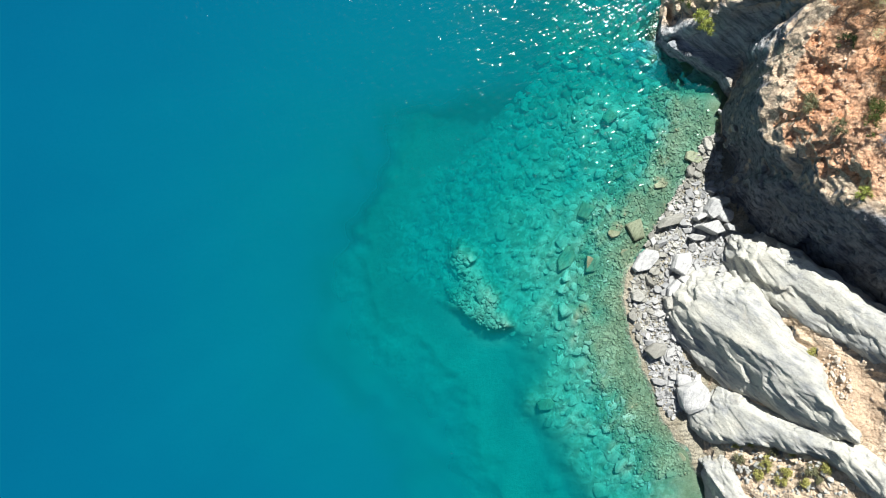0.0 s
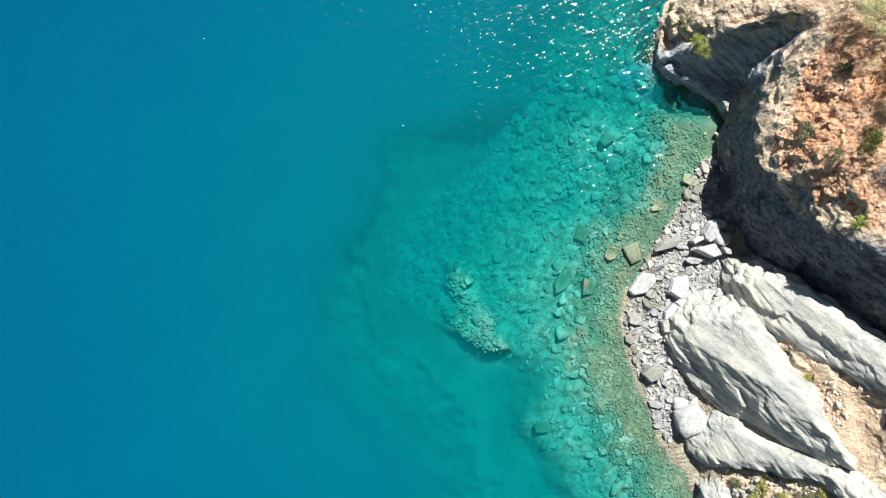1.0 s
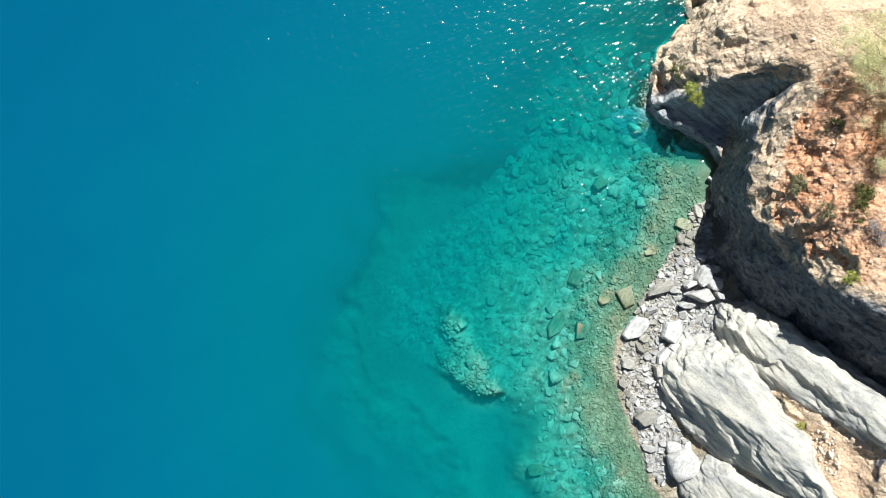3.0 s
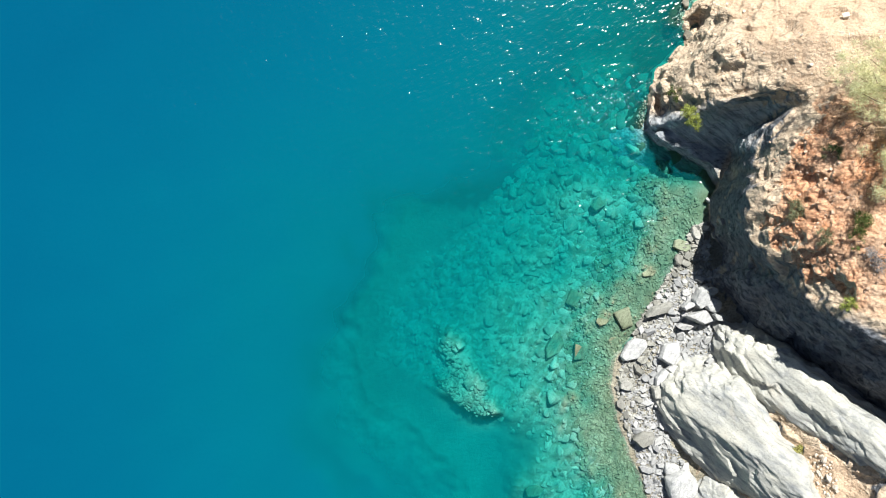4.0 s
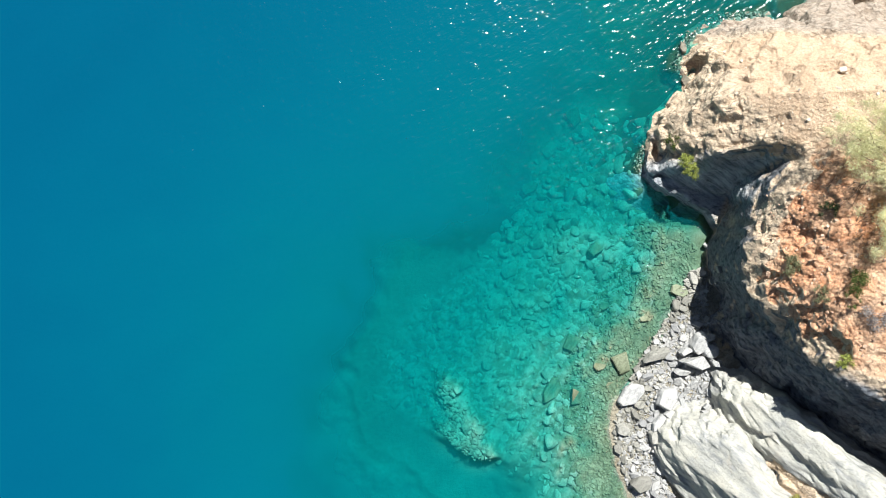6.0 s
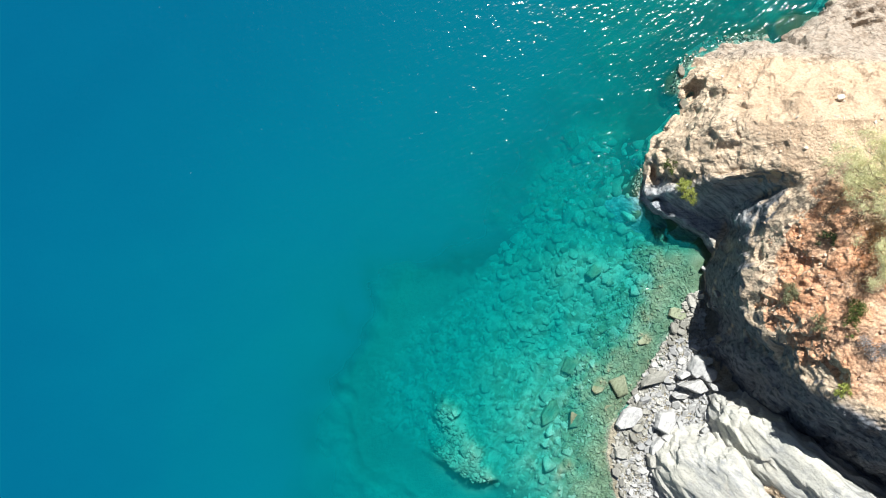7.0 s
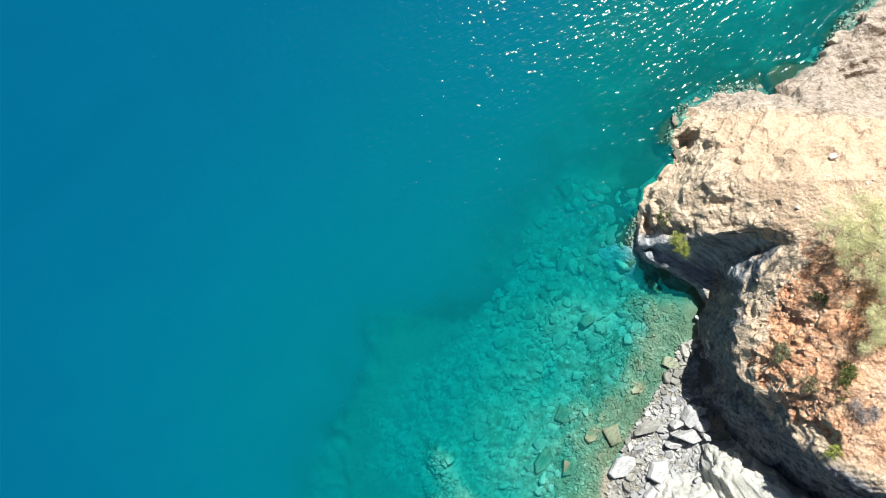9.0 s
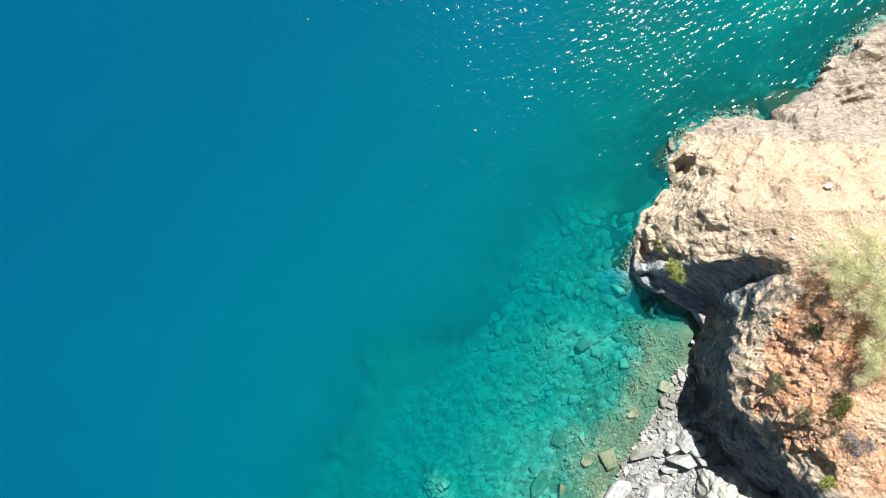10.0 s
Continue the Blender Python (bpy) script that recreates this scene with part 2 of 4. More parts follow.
def seabed_material():
    m, nt = tree_of("seabed_sand_and_gravel")
    pos = place(nt)
    sand = noise_node(nt, pos, 0.5, 6, 0.6)
    grit = noise_node(nt, pos, 6.0, 8, 0.7)
    stony = node(nt, "Attribute", attribute_name="stony").outputs["Fac"]
    olive = node(nt, "Attribute", attribute_name="shore").outputs["Fac"]
    weed = node(nt, "Attribute", attribute_name="weed").outputs["Fac"]
    c = mix_colour(nt, ramp(nt, sand, [(0.35, 0), (0.65, 1)]), (0.32, 0.31, 0.25), (0.44, 0.42, 0.34))
    c = mix_colour(nt, ramp(nt, grit, [(0.35, 0.45), (0.55, 0)]), c, (0.20, 0.19, 0.13))
    c = mix_colour(nt, math_node(nt, "MULTIPLY", stony, 0.9), c, mix_colour(nt, ramp(nt, noise_node(nt, pos, 1.9, 6, 0.62, 0.8), [(0.42, 0), (0.58, 1)]), (0.19, 0.21, 0.145), (0.40, 0.41, 0.33)))
    c = mix_colour(nt, math_node(nt, "MULTIPLY", olive, 0.84), c, mix_colour(nt, grit, (0.062, 0.07, 0.034), (0.195, 0.225, 0.135)))
    c = mix_colour(nt, math_node(nt, "MULTIPLY", weed, 0.9), c, (0.035, 0.05, 0.03))
    finish(nt, c, 0.95, [(grit, 0.08)], 0.1)
    return m


MAT_SEABED = seabed_material()


def water_material():
    """Clear sea: what lies below is tinted and veiled by the depth of water above it; ripples glint."""
    m, nt = tree_of("sea_water")
    pos = place(nt)
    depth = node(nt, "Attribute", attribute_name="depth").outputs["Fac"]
    # absorption and scatter of light put in as colour, driven by the depth mask
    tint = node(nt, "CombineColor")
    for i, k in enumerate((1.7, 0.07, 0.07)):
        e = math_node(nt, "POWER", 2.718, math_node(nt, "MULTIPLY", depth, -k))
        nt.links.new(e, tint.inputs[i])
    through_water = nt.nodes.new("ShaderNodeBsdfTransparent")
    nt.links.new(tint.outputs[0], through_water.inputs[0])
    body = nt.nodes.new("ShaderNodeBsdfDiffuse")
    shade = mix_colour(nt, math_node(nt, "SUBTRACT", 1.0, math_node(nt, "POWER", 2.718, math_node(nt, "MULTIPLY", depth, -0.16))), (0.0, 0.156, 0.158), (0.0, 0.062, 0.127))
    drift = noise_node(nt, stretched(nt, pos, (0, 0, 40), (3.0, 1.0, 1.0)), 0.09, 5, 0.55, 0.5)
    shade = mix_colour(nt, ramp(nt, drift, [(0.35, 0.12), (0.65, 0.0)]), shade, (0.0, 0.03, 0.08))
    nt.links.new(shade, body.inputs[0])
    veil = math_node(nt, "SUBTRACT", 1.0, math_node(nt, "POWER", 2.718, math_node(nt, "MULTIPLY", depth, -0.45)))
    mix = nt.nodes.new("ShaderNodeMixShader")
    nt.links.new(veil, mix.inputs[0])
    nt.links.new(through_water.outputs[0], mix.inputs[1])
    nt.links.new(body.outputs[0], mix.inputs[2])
    # ripples: short crests across the wind
    crest = stretched(nt, pos, (0, 0, 38), (1.0, 0.55, 1.0))
    chop = noise_node(nt, crest, 1.9, 2, 0.5, 0.3)
    b2 = node(nt, "Bump", Strength=1.0, Distance=0.1)
    gust = ramp(nt, noise_node(nt, stretched(nt, pos, (0, 0, 38), (2.5, 1.0, 1.0)), 0.35, 3), [(0.36, 0.5), (0.66, 1.0)])
    nt.links.new(math_node(nt, "MULTIPLY", chop, gust), b2.inputs["Height"])
    gloss = nt.nodes.new("ShaderNodeBsdfGlossy")
    gloss.inputs["Roughness"].default_value = 0.1
    nt.links.new(b2.outputs[0], gloss.inputs["Normal"])
    fres = node(nt, "Fresnel", IOR=1.33)
    top = nt.nodes.new("ShaderNodeMixShader")
    nt.links.new(fres.outputs[0], top.inputs[0])
    nt.links.new(mix.outputs[0], top.inputs[1])
    nt.links.new(gloss.outputs[0], top.inputs[2])
    out = nt.nodes.new("ShaderNodeOutputMaterial")
    nt.links.new(top.outputs[0], out.inputs[0])
    return m


MAT_WATER = water_material()


# ---------------------------------------------------------------- mesh helpers
def mesh_object(name, verts, faces, material, smooth_shading=False):
    me = bpy.data.meshes.new(name)
    me.from_pydata(verts, [], faces)
    me.materials.append(material)
    if smooth_shading:
        me.polygons.foreach_set("use_smooth", np.ones(len(me.polygons), bool))
    return new(name, me)


def grid_mesh(name, xs, ys, height, material, smooth_shading=True):
    """A sheet over the lines xs, ys."""
    X, Y = np.meshgrid(xs, ys)
    Z = height(X, Y)
    nx, ny = len(xs), len(ys)
    v = np.stack([X, Y, Z], -1).reshape(-1, 3)
    i = (np.arange(ny - 1)[:, None] * nx + np.arange(nx - 1)[None, :]).ravel()
    f = np.stack([i, i + 1, i + nx + 1, i + nx], -1)
    me = bpy.data.meshes.new(name)
    me.vertices.add(len(v))
    me.vertices.foreach_set("co", v.ravel())
    me.loops.add(f.size)
    me.loops.foreach_set("vertex_index", f.ravel())
    me.polygons.add(len(f))
    me.polygons.foreach_set("loop_start", np.arange(0, f.size, 4))
    me.update(calc_edges=True)
    me.validate()
    if smooth_shading:
        me.polygons.foreach_set("use_smooth", np.ones(len(f), bool))
    me.materials.append(material)
    return new(name, me)


def solid_from_height(name, x0, x1, y0, y1, step, floor_z, height, voxel, material, relief, undercut=None):
    """A solid under a height function, remeshed evenly so that steep faces carry detail, then given relief along its normals."""
    xs, ys = np.arange(x0, x1 + step / 2, step), np.arange(y0, y1 + step / 2, step)
    X, Y = np.meshgrid(xs, ys)
    Z = np.maximum(height(X, Y), floor_z + 0.05)
    nx, ny = len(xs), len(ys)
    top = np.stack([X, Y, Z], -1).reshape(-1, 3)
    low = np.stack([X, Y, np.full_like(Z, floor_z)], -1).reshape(-1, 3)
    n = nx * ny
    i = (np.arange(ny - 1)[:, None] * nx + np.arange(nx - 1)[None, :]).ravel()
    quad = np.stack([i, i + 1, i + nx + 1, i + nx], -1)
    faces = [quad, quad[:, ::-1] + n]
    ring = np.concatenate([np.arange(nx - 1), np.arange(ny - 1) * nx + nx - 1, n - 1 - np.arange(nx - 1), (ny - 1 - np.arange(ny - 1)) * nx])
    nxt = np.roll(ring, -1)
    faces.append(np.stack([ring, ring + n, nxt + n, nxt], -1))
    f = np.concatenate(faces)
    v = np.concatenate([top, low])
    me = bpy.data.meshes.new(name)
    me.vertices.add(len(v))
    me.vertices.foreach_set("co", v.ravel())
    me.loops.add(f.size)
    me.loops.foreach_set("vertex_index", f.ravel())
    me.polygons.add(len(f))
    me.polygons.foreach_set("loop_start", np.arange(0, f.size, 4))
    me.update(calc_edges=True)
    ob = new(name, me)
    mod = ob.modifiers.new("remesh", "REMESH")
    mod.mode = "VOXEL"
    mod.voxel_size = voxel
    mod.use_smooth_shade = False
    done = bpy.data.meshes.new_from_object(ob.evaluated_get(bpy.context.evaluated_depsgraph_get()))
    ob.modifiers.clear()
    ob.data = done
    bpy.data.meshes.remove(me)
    done.name = name
    done.materials.clear()
    done.materials.append(material)
    k = len(done.vertices)
    co, no = np.empty(k * 3), np.empty(k * 3)
    done.vertices.foreach_get("co", co)
    done.vertices.foreach_get("normal", no)
    co, no = co.reshape(-1, 3), no.reshape(-1, 3)
    ends = np.empty(len(done.edges) * 2, np.int32)
    done.edges.foreach_get("vertices", ends)
    a, b = ends.reshape(-1, 2).T
    for _ in range(3):
        no = np.stack([no[:, i] + np.bincount(a, no[b, i], k) + np.bincount(b, no[a, i], k) for i in range(3)], -1)
        no /= np.maximum(np.linalg.norm(no, axis=1), 1e-6)[:, None]
    open_air = co[:, 2] > max(floor_z + 0.3, -0.8)
    co[open_air] += no[open_air] * relief(co[open_air], no[open_air])[:, None]
    if undercut:
        co[:, 0] += undercut(*co.T)
    links = (np.bincount(a, minlength=k) + np.bincount(b, minlength=k)).astype(float)
    co = 0.8 * co + 0.2 * np.stack([(np.bincount(a, co[b, i], k) + np.bincount(b, co[a, i], k)) / links for i in range(3)], -1)
    done.vertices.foreach_set("co", co.ravel())
    done.update()
    return ob


def mask(ob, name, values):
    a = ob.data.attributes.new(name, "FLOAT", "POINT")
    a.data.foreach_set("value", np.asarray(values, np.float32))


def coords(ob):
    k = len(ob.data.vertices)
    co, no = np.empty(k * 3), np.empty(k * 3)
    ob.data.vertices.foreach_get("co", co)
    ob.data.vertices.foreach_get("normal", no)
    return co.reshape(-1, 3), no.reshape(-1, 3)


# ---------------------------------------------------------------- the lie of the land
SHORE = [(60, -60), (18, -60), (16.8, -22), (15.3, -14.4), (14.2, -12.1), (13.2, -10.8), (12.2, -9.1), (12.0, -7.8), (11.4, -6.8), (10.6, -5.2), (10.1, -2.9), (10.7, -1.0), (12.2, 1.0),
         (13.3, 2.6), (14.4, 4.2), (15.2, 6.1), (15.6, 7.7), (16.0, 8.5), (15.7, 9.3), (15.1, 9.8), (14.4, 10.5), (13.6, 11.2), (13.0, 11.6), (12.1, 11.9), (12.1, 12.3), (12.5, 13.4), (12.9, 14.2), (13.4, 15.0), (14.6, 16.1),
         (14.9, 17.0), (14.5, 17.7), (14.6, 18.7), (15.2, 19.7), (16.3, 20.4), (18.9, 20.6), (20.0, 19.5), (20.6, 19.2), (20.65, 20.8), (22.6, 22.1), (23.2, 23.9), (25.5, 25.7), (34, 32), (60, 44)]
PLATEAU = [(17.9, 12.6), (17.4, 11.9), (17.0, 11.3), (16.55, 10.4), (16.1, 9.4), (15.85, 8.4), (15.75, 7.2), (15.8, 6.1), (16.3, 5.6), (16.9, 4.9), (17.4, 4.4), (17.9, 3.8), (18.5, 3.1), (19.0, 2.4),
           (20.3, 1.4), (24, -1.0), (60, -14), (60, 40), (30, 24), (24, 17.0), (18, 16.5)]
HEADLAND = [(17.8, 12.3), (17.2, 11.4), (16.7, 10.0), (16.3, 9.0), (15.75, 8.8), (14.9, 9.75), (13.7, 10.7), (12.8, 11.4), (12.2, 12.0), (12.6, 13.5), (13.2, 14.8), (14.8, 16.2), (15.0, 17.2), (14.8, 18.4), (15.6, 19.4), (18.7, 20.2),
            (19.9, 19.3), (20.45, 19.1), (20.8, 20.5), (22.5, 21.6), (23.3, 23.4), (25.4, 25.2), (34, 31), (60, 43), (60, 12)]
SOUTH_RAMP = [(13.3, -3.5), (15.2, -1.6), (17.5, -0.8), (19.2, -1.8), (21.5, -4.2), (24, -6), (60, -20), (60, -60), (19.5, -60), (17.8, -22), (16.0, -14.2), (14.9, -11.8), (14.0, -9.0), (13.6, -6.5)]

HOLLOW = [(17.3, -4.2), (18.1, -4.5), (20.5, -5.6), (21.6, -7.2), (21.4, -9.6), (19.0, -9.0), (18.5, -7.2), (17.6, -5.6)]


def ragged(x, y, big, small, seed):
    wx = big * fbm(x * 0.55, y * 0.55, 0 * x, 3, seed) + small * vnoise(x * 2.3, y * 2.3, 0 * x, seed + 9)
    wy = big * fbm(x * 0.55, y * 0.55, 0 * x + 40, 3, seed + 3) + small * vnoise(x * 2.3, y * 2.3, 0 * x + 40, seed + 11)
    return x + wx, y + wy


def land_height(x, y):
    wx, wy = ragged(x, y, 0.28, 0.04, 5)
    d = inside_distance(wx, wy, SHORE)
    h = np.where(d > 0, 0.02 + 0.11 * np.minimum(d, 6), 0.02 + (0.55 + 1.2 * smooth(11.5, 13.5, y)) * np.maximum(d, -9))
    # main cliff
    d = inside_distance(wx, wy, PLATEAU)
    top = 6.0 + 0.95 * np.clip(x - 16.0, -1, 3.2) + 0.28 * np.clip(x - 19.2, 0, 12) - 0.5 * np.clip(y - 10.5, 0, 20)
    steep = 2.8 + 24.0 * smooth(3.4, 5.6, y)
    top = top + 0.22 * fbm(x * 0.7, y * 0.7, 0 * x, 4, 21) - 0.5 * (1 - smooth(0, 0.9, d))
    h = np.maximum(h, top + steep * np.minimum(d, 0))
    # headland: a back of soil and rock that falls north, and a smooth shaded flank that dips south into the cleft
    d = inside_distance(wx, wy, HEADLAND)
    top = np.clip(5.3 + 0.85 * (x - 15.75) - 0.5 * np.maximum(0, 14.6 - x), 1.2, 7.2) + 0.3 * np.clip(x - 18, 0, 4)
    top = top - 1.05 * np.clip(y - 15.2, 0, 6) - 0.3 * np.clip(x - 20, 0, 4) * smooth(17, 20, y)
    top = np.maximum(top, 0.5) + 0.22 * fbm(x * 0.8, y * 0.8, 0 * x, 4, 31) - 0.4 * (1 - smooth(0, 0.8, d))
    rim = np.interp(x, (12.5, 14.3, 15.6, 16.8, 17.8), (11.9, 12.35, 12.9, 12.95, 12.4)) + 0.12 * fbm(x * 1.4, 0 * x, 0 * x, 3, 33)
    drop = np.maximum(0, rim - y)
    top = top - (1.5 * drop + 0.9 * smooth(0, 0.35, drop)) * smooth(18.7, 17.9, x)
    top = np.where(y < 11.6, np.maximum(top, 1.0), top)
    # hollows in its western end and a cave on the sea side
    top = top - 1.7 * np.exp(-((x - 12.75) / 0.28) ** 2 - ((y - 13.0) / 0.7) ** 2) - 0.9 * np.exp(-((x - 13.6) / 0.5) ** 2 - ((y - 12.7) / 0.35) ** 2)
    top = top - 3.2 * np.exp(-((x - 14.8) / 0.48) ** 2 - ((y - 17.65 - 0.6 * (x - 14.75)) / 0.5) ** 2) + 0.9 * np.exp(-((x - 14.9) / 0.5) ** 2 - ((y - 18.5) / 0.45) ** 2)
    steep = np.where(y < 13.2, 9.0, 3.2)
    h = np.maximum(h, top + steep * np.minimum(d, 0))
    # southern ramp
    d = inside_distance(wx, wy, SOUTH_RAMP)
    top = np.clip(0.1 + 0.80 * (x - 13.6), 0.2, 7.0) - 0.4 - 0.5 * np.exp(-((x - 14.6) / 1.1) ** 2 - ((y + 7.0) / 1.3) ** 2) + 0.2 * fbm(x * 0.9, y * 0.9, 0 * x, 4, 41) + 0.15 * smooth(0, 1.0, inside_distance(x, y, HOLLOW))
    h = np.maximum(h, top + 2.6 * np.minimum(d, 0))
    return h


def soil_cover(x, y, z, up):
    """Where earth lies on the rock: the inner plateau, the headland's back and the pockets of the southern ramp."""
    n = 0.4 * fbm(x * 0.9, y * 0.9, z * 0.3, 4, 73)
    a = smooth(-0.25, 0.25, inside_distance(x, y, PLATEAU) - 0.3 - 0.45 * smooth(5.2, 6.6, y) + n)
    b = smooth(-0.5, 0.5, np.minimum(inside_distance(x, y, HEADLAND) - 0.7, x - 15.9 - 1.0 * smooth(15.6, 13.4, y)) + n) * smooth(0.4, -0.4, y - 18.9 + 0.15 * (x - 20) + n)
    c = 0.25 * smooth(0.0, 0.9, x - 15.4 + n) * (y < -9.6)
    e = smooth(-0.4, 0.2, inside_distance(x, y, HOLLOW) + 0.3 * n)
    return np.maximum(np.maximum(b, a * smooth(0.6, 1.6, inside_distance(x, y, PLATEAU))) * smooth(0.05, 0.25, up), np.maximum(a, np.maximum(c, e)) * smooth(0.35, 0.55, up))


def land_relief(co, no):
    x, y, z = co.T
    up = np.clip(no[:, 2], 0, 1)
    earth = soil_cover(x, y, z, up)
    wall = smooth(0.78, 0.55, up)
    rim = (1 - earth) * (1 - wall) * ((z > 1.2) | (y > 17)) * smooth(0.5, -0.3, inside_distance(x, y, HOLLOW))
    # the headland's southern flank is one smooth face
    plain = smooth(12.9, 12.2, y) * smooth(9.0, 9.6, y) * smooth(17.6, 17.0, x) * (z > 0.3)
    crumbly = smooth(1.5, 3.5, y) * smooth(13.2, 11.2, y)
    blocks = facets(x * 0.55 + z * 0.15, y * 0.8 - z * 0.3, z * 0.6, 51)
    lumps = facets(x * 1.2, y * 1.6, z * 1.4, 57)
    chips = facets(x * 2.6, y * 3.2, z * 1.8, 61)
    grit = facets(x * 4.6, y * 5.4, z * 5.0, 63)
    bed = (y + 0.35 * z - 0.33 * x + 0.8 * fbm(x * 0.5, y * 0.5, z * 0.4, 3, 66)) / 0.85
    ledge = smooth(0.0, 0.75, bed - np.floor(bed)) * smooth(1.0, 0.8, bed - np.floor(bed)) - 0.5
    ledge = ledge * smooth(-0.3, 0.3, fbm(x * 0.6, y * 0.9, z * 0.6, 2, 68))
    out = (0.02 * chips + 0.03 * lumps + crumbly * (0.05 * lumps + 0.045 * chips + 0.03 * grit)) * earth
    west = smooth(4.2, 5.4, y) * smooth(10.0, 9.0, y) * smooth(5.4, 4.6, z)
    out = out + (1 - 0.5 * plain) * (1 - 0.55 * west) * wall * (0.24 * blocks + 0.13 * lumps + 0.035 * chips) + plain * 0.10 * fbm(x * 0.9, y * 0.9, z * 0.9, 3, 69)
    return out + (1 - plain) * rim * (0.14 * blocks + 0.09 * lumps + 0.05 * chips + 0.02 * grit + 0.26 * ledge)


def undercut(x, y, z):
    """The sea has cut back the foot of the western wall."""
    return 0.055 * np.clip(5.4 - z, 0, 5.4) * smooth(3.6, 5.2, y) * smooth(11.5, 9.5, y) * smooth(14.6, 15.4, x)


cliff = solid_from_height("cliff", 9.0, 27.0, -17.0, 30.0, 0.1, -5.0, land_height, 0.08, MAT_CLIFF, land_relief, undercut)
tagged(cliff, "grey rock cliff with red and tan soil on top, rising from the sea", "cliff", kind="structure")
co, no = coords(cliff)
mask(cliff, "soil", soil_cover(*co.T, no[:, 2]))
rise = np.maximum(np.maximum(inside_distance(co[:, 0], co[:, 1], PLATEAU), inside_distance(co[:, 0], co[:, 1], SOUTH_RAMP)), np.minimum(inside_distance(co[:, 0], co[:, 1], HEADLAND) + 0.7 * smooth(13.5, 15.0, co[:, 1]), co[:, 1] - 12.75))
# steep faces lose the tan: wall shade is put into the colour here
mask(cliff, "unshaded_cap", np.maximum(np.maximum(smooth(0.2, 0.5, no[:, 2]), smooth(12.8, 13.3, co[:, 1])), smooth(0.05, 0.4, inside_distance(co[:, 0], co[:, 1], PLATEAU))) * smooth(-0.35 - 0.55 * smooth(1.0, 3.0, co[:, 1]), 0.2 - 0.35 * smooth(1.0, 3.0, co[:, 1]), rise + 0.35 * fbm(co[:, 0] * 1.2, co[:, 1] * 1.2, co[:, 2] * 1.2, 3, 79)) * (1 - 0.45 * smooth(18.4, 19.4, co[:, 1] + 0.15 * (co[:, 0] - 20))))
mask(cliff, "beach", smooth(10.0, 8.5, co[:, 1]) * smooth(1.5, 1.0, co[:, 2]) * smooth(0.5, 0.75, no[:, 2]))
x, y, z = co.T
mask(cliff, "flank", smooth(12.9, 12.3, y) * smooth(8.6, 9.2, y) * smooth(17.4, 16.8, x - 0.3 * (y - 11)) * smooth(0.05, -0.25, inside_distance(x, y, PLATEAU)))
mask(cliff, "red", smooth(1.5, 3.5, y) * smooth(13.2, 10.8, y) * np.clip(0.95 - 0.35 * smooth(17.2, 16.4, x) - 0.4 * smooth(19.2, 20.2, x) + 0.55 * fbm(x * 0.55, y * 0.55, z * 0.2, 3, 71), 0, 1))


def inland_height(x, y):
    inner = (x > 9.3) & (x < 26.7) & (y > -16.7) & (y < 29.7)
    return np.where(inner | (inside_distance(x, y, SHORE) < -0.4), -40.0, land_height(x, y) - 0.02)


# ---------------------------------------------------------------- sea
RUBBLE = [(7.9, 15.6), (5.7, 12.0), (4.0, 9.0), (2.0, 7.0), (-1.0, 4.5), (-3.0, 1.3), (-3.0, -1.6), (-0.6, -3.3), (3.7, -5.0), (5.5, -6.5), (5.0, -9.3), (7.0, -12.0), (8.5, -15), (11, -30), (40, -30), (40, 40), (24.6, 26.5), (22, 23.5), (19.5, 22.3), (15.5, 21.5), (13.6, 18.5), (13.4, 16.8), (11.5, 15.4)]
TERRACE = [(-3.0, 8.3), (-4.4, 4.8), (-5.1, 1.4), (-7.9, -0.7), (-8.7, -4.2), (-8.4, -7.3), (-6.5, -8.3), (-4.4, -9.7), (-3.4, -12.5), (-2, -18), (10, -18), (10, 8)]
REEF = [(0.2, -0.2), (1.2, -0.6), (1.8, -2.2), (2.8, -3.2), (3.5, -4.5), (2.4, -4.7), (1.0, -3.6), (0.0, -2.4), (0.4, -1.4)]


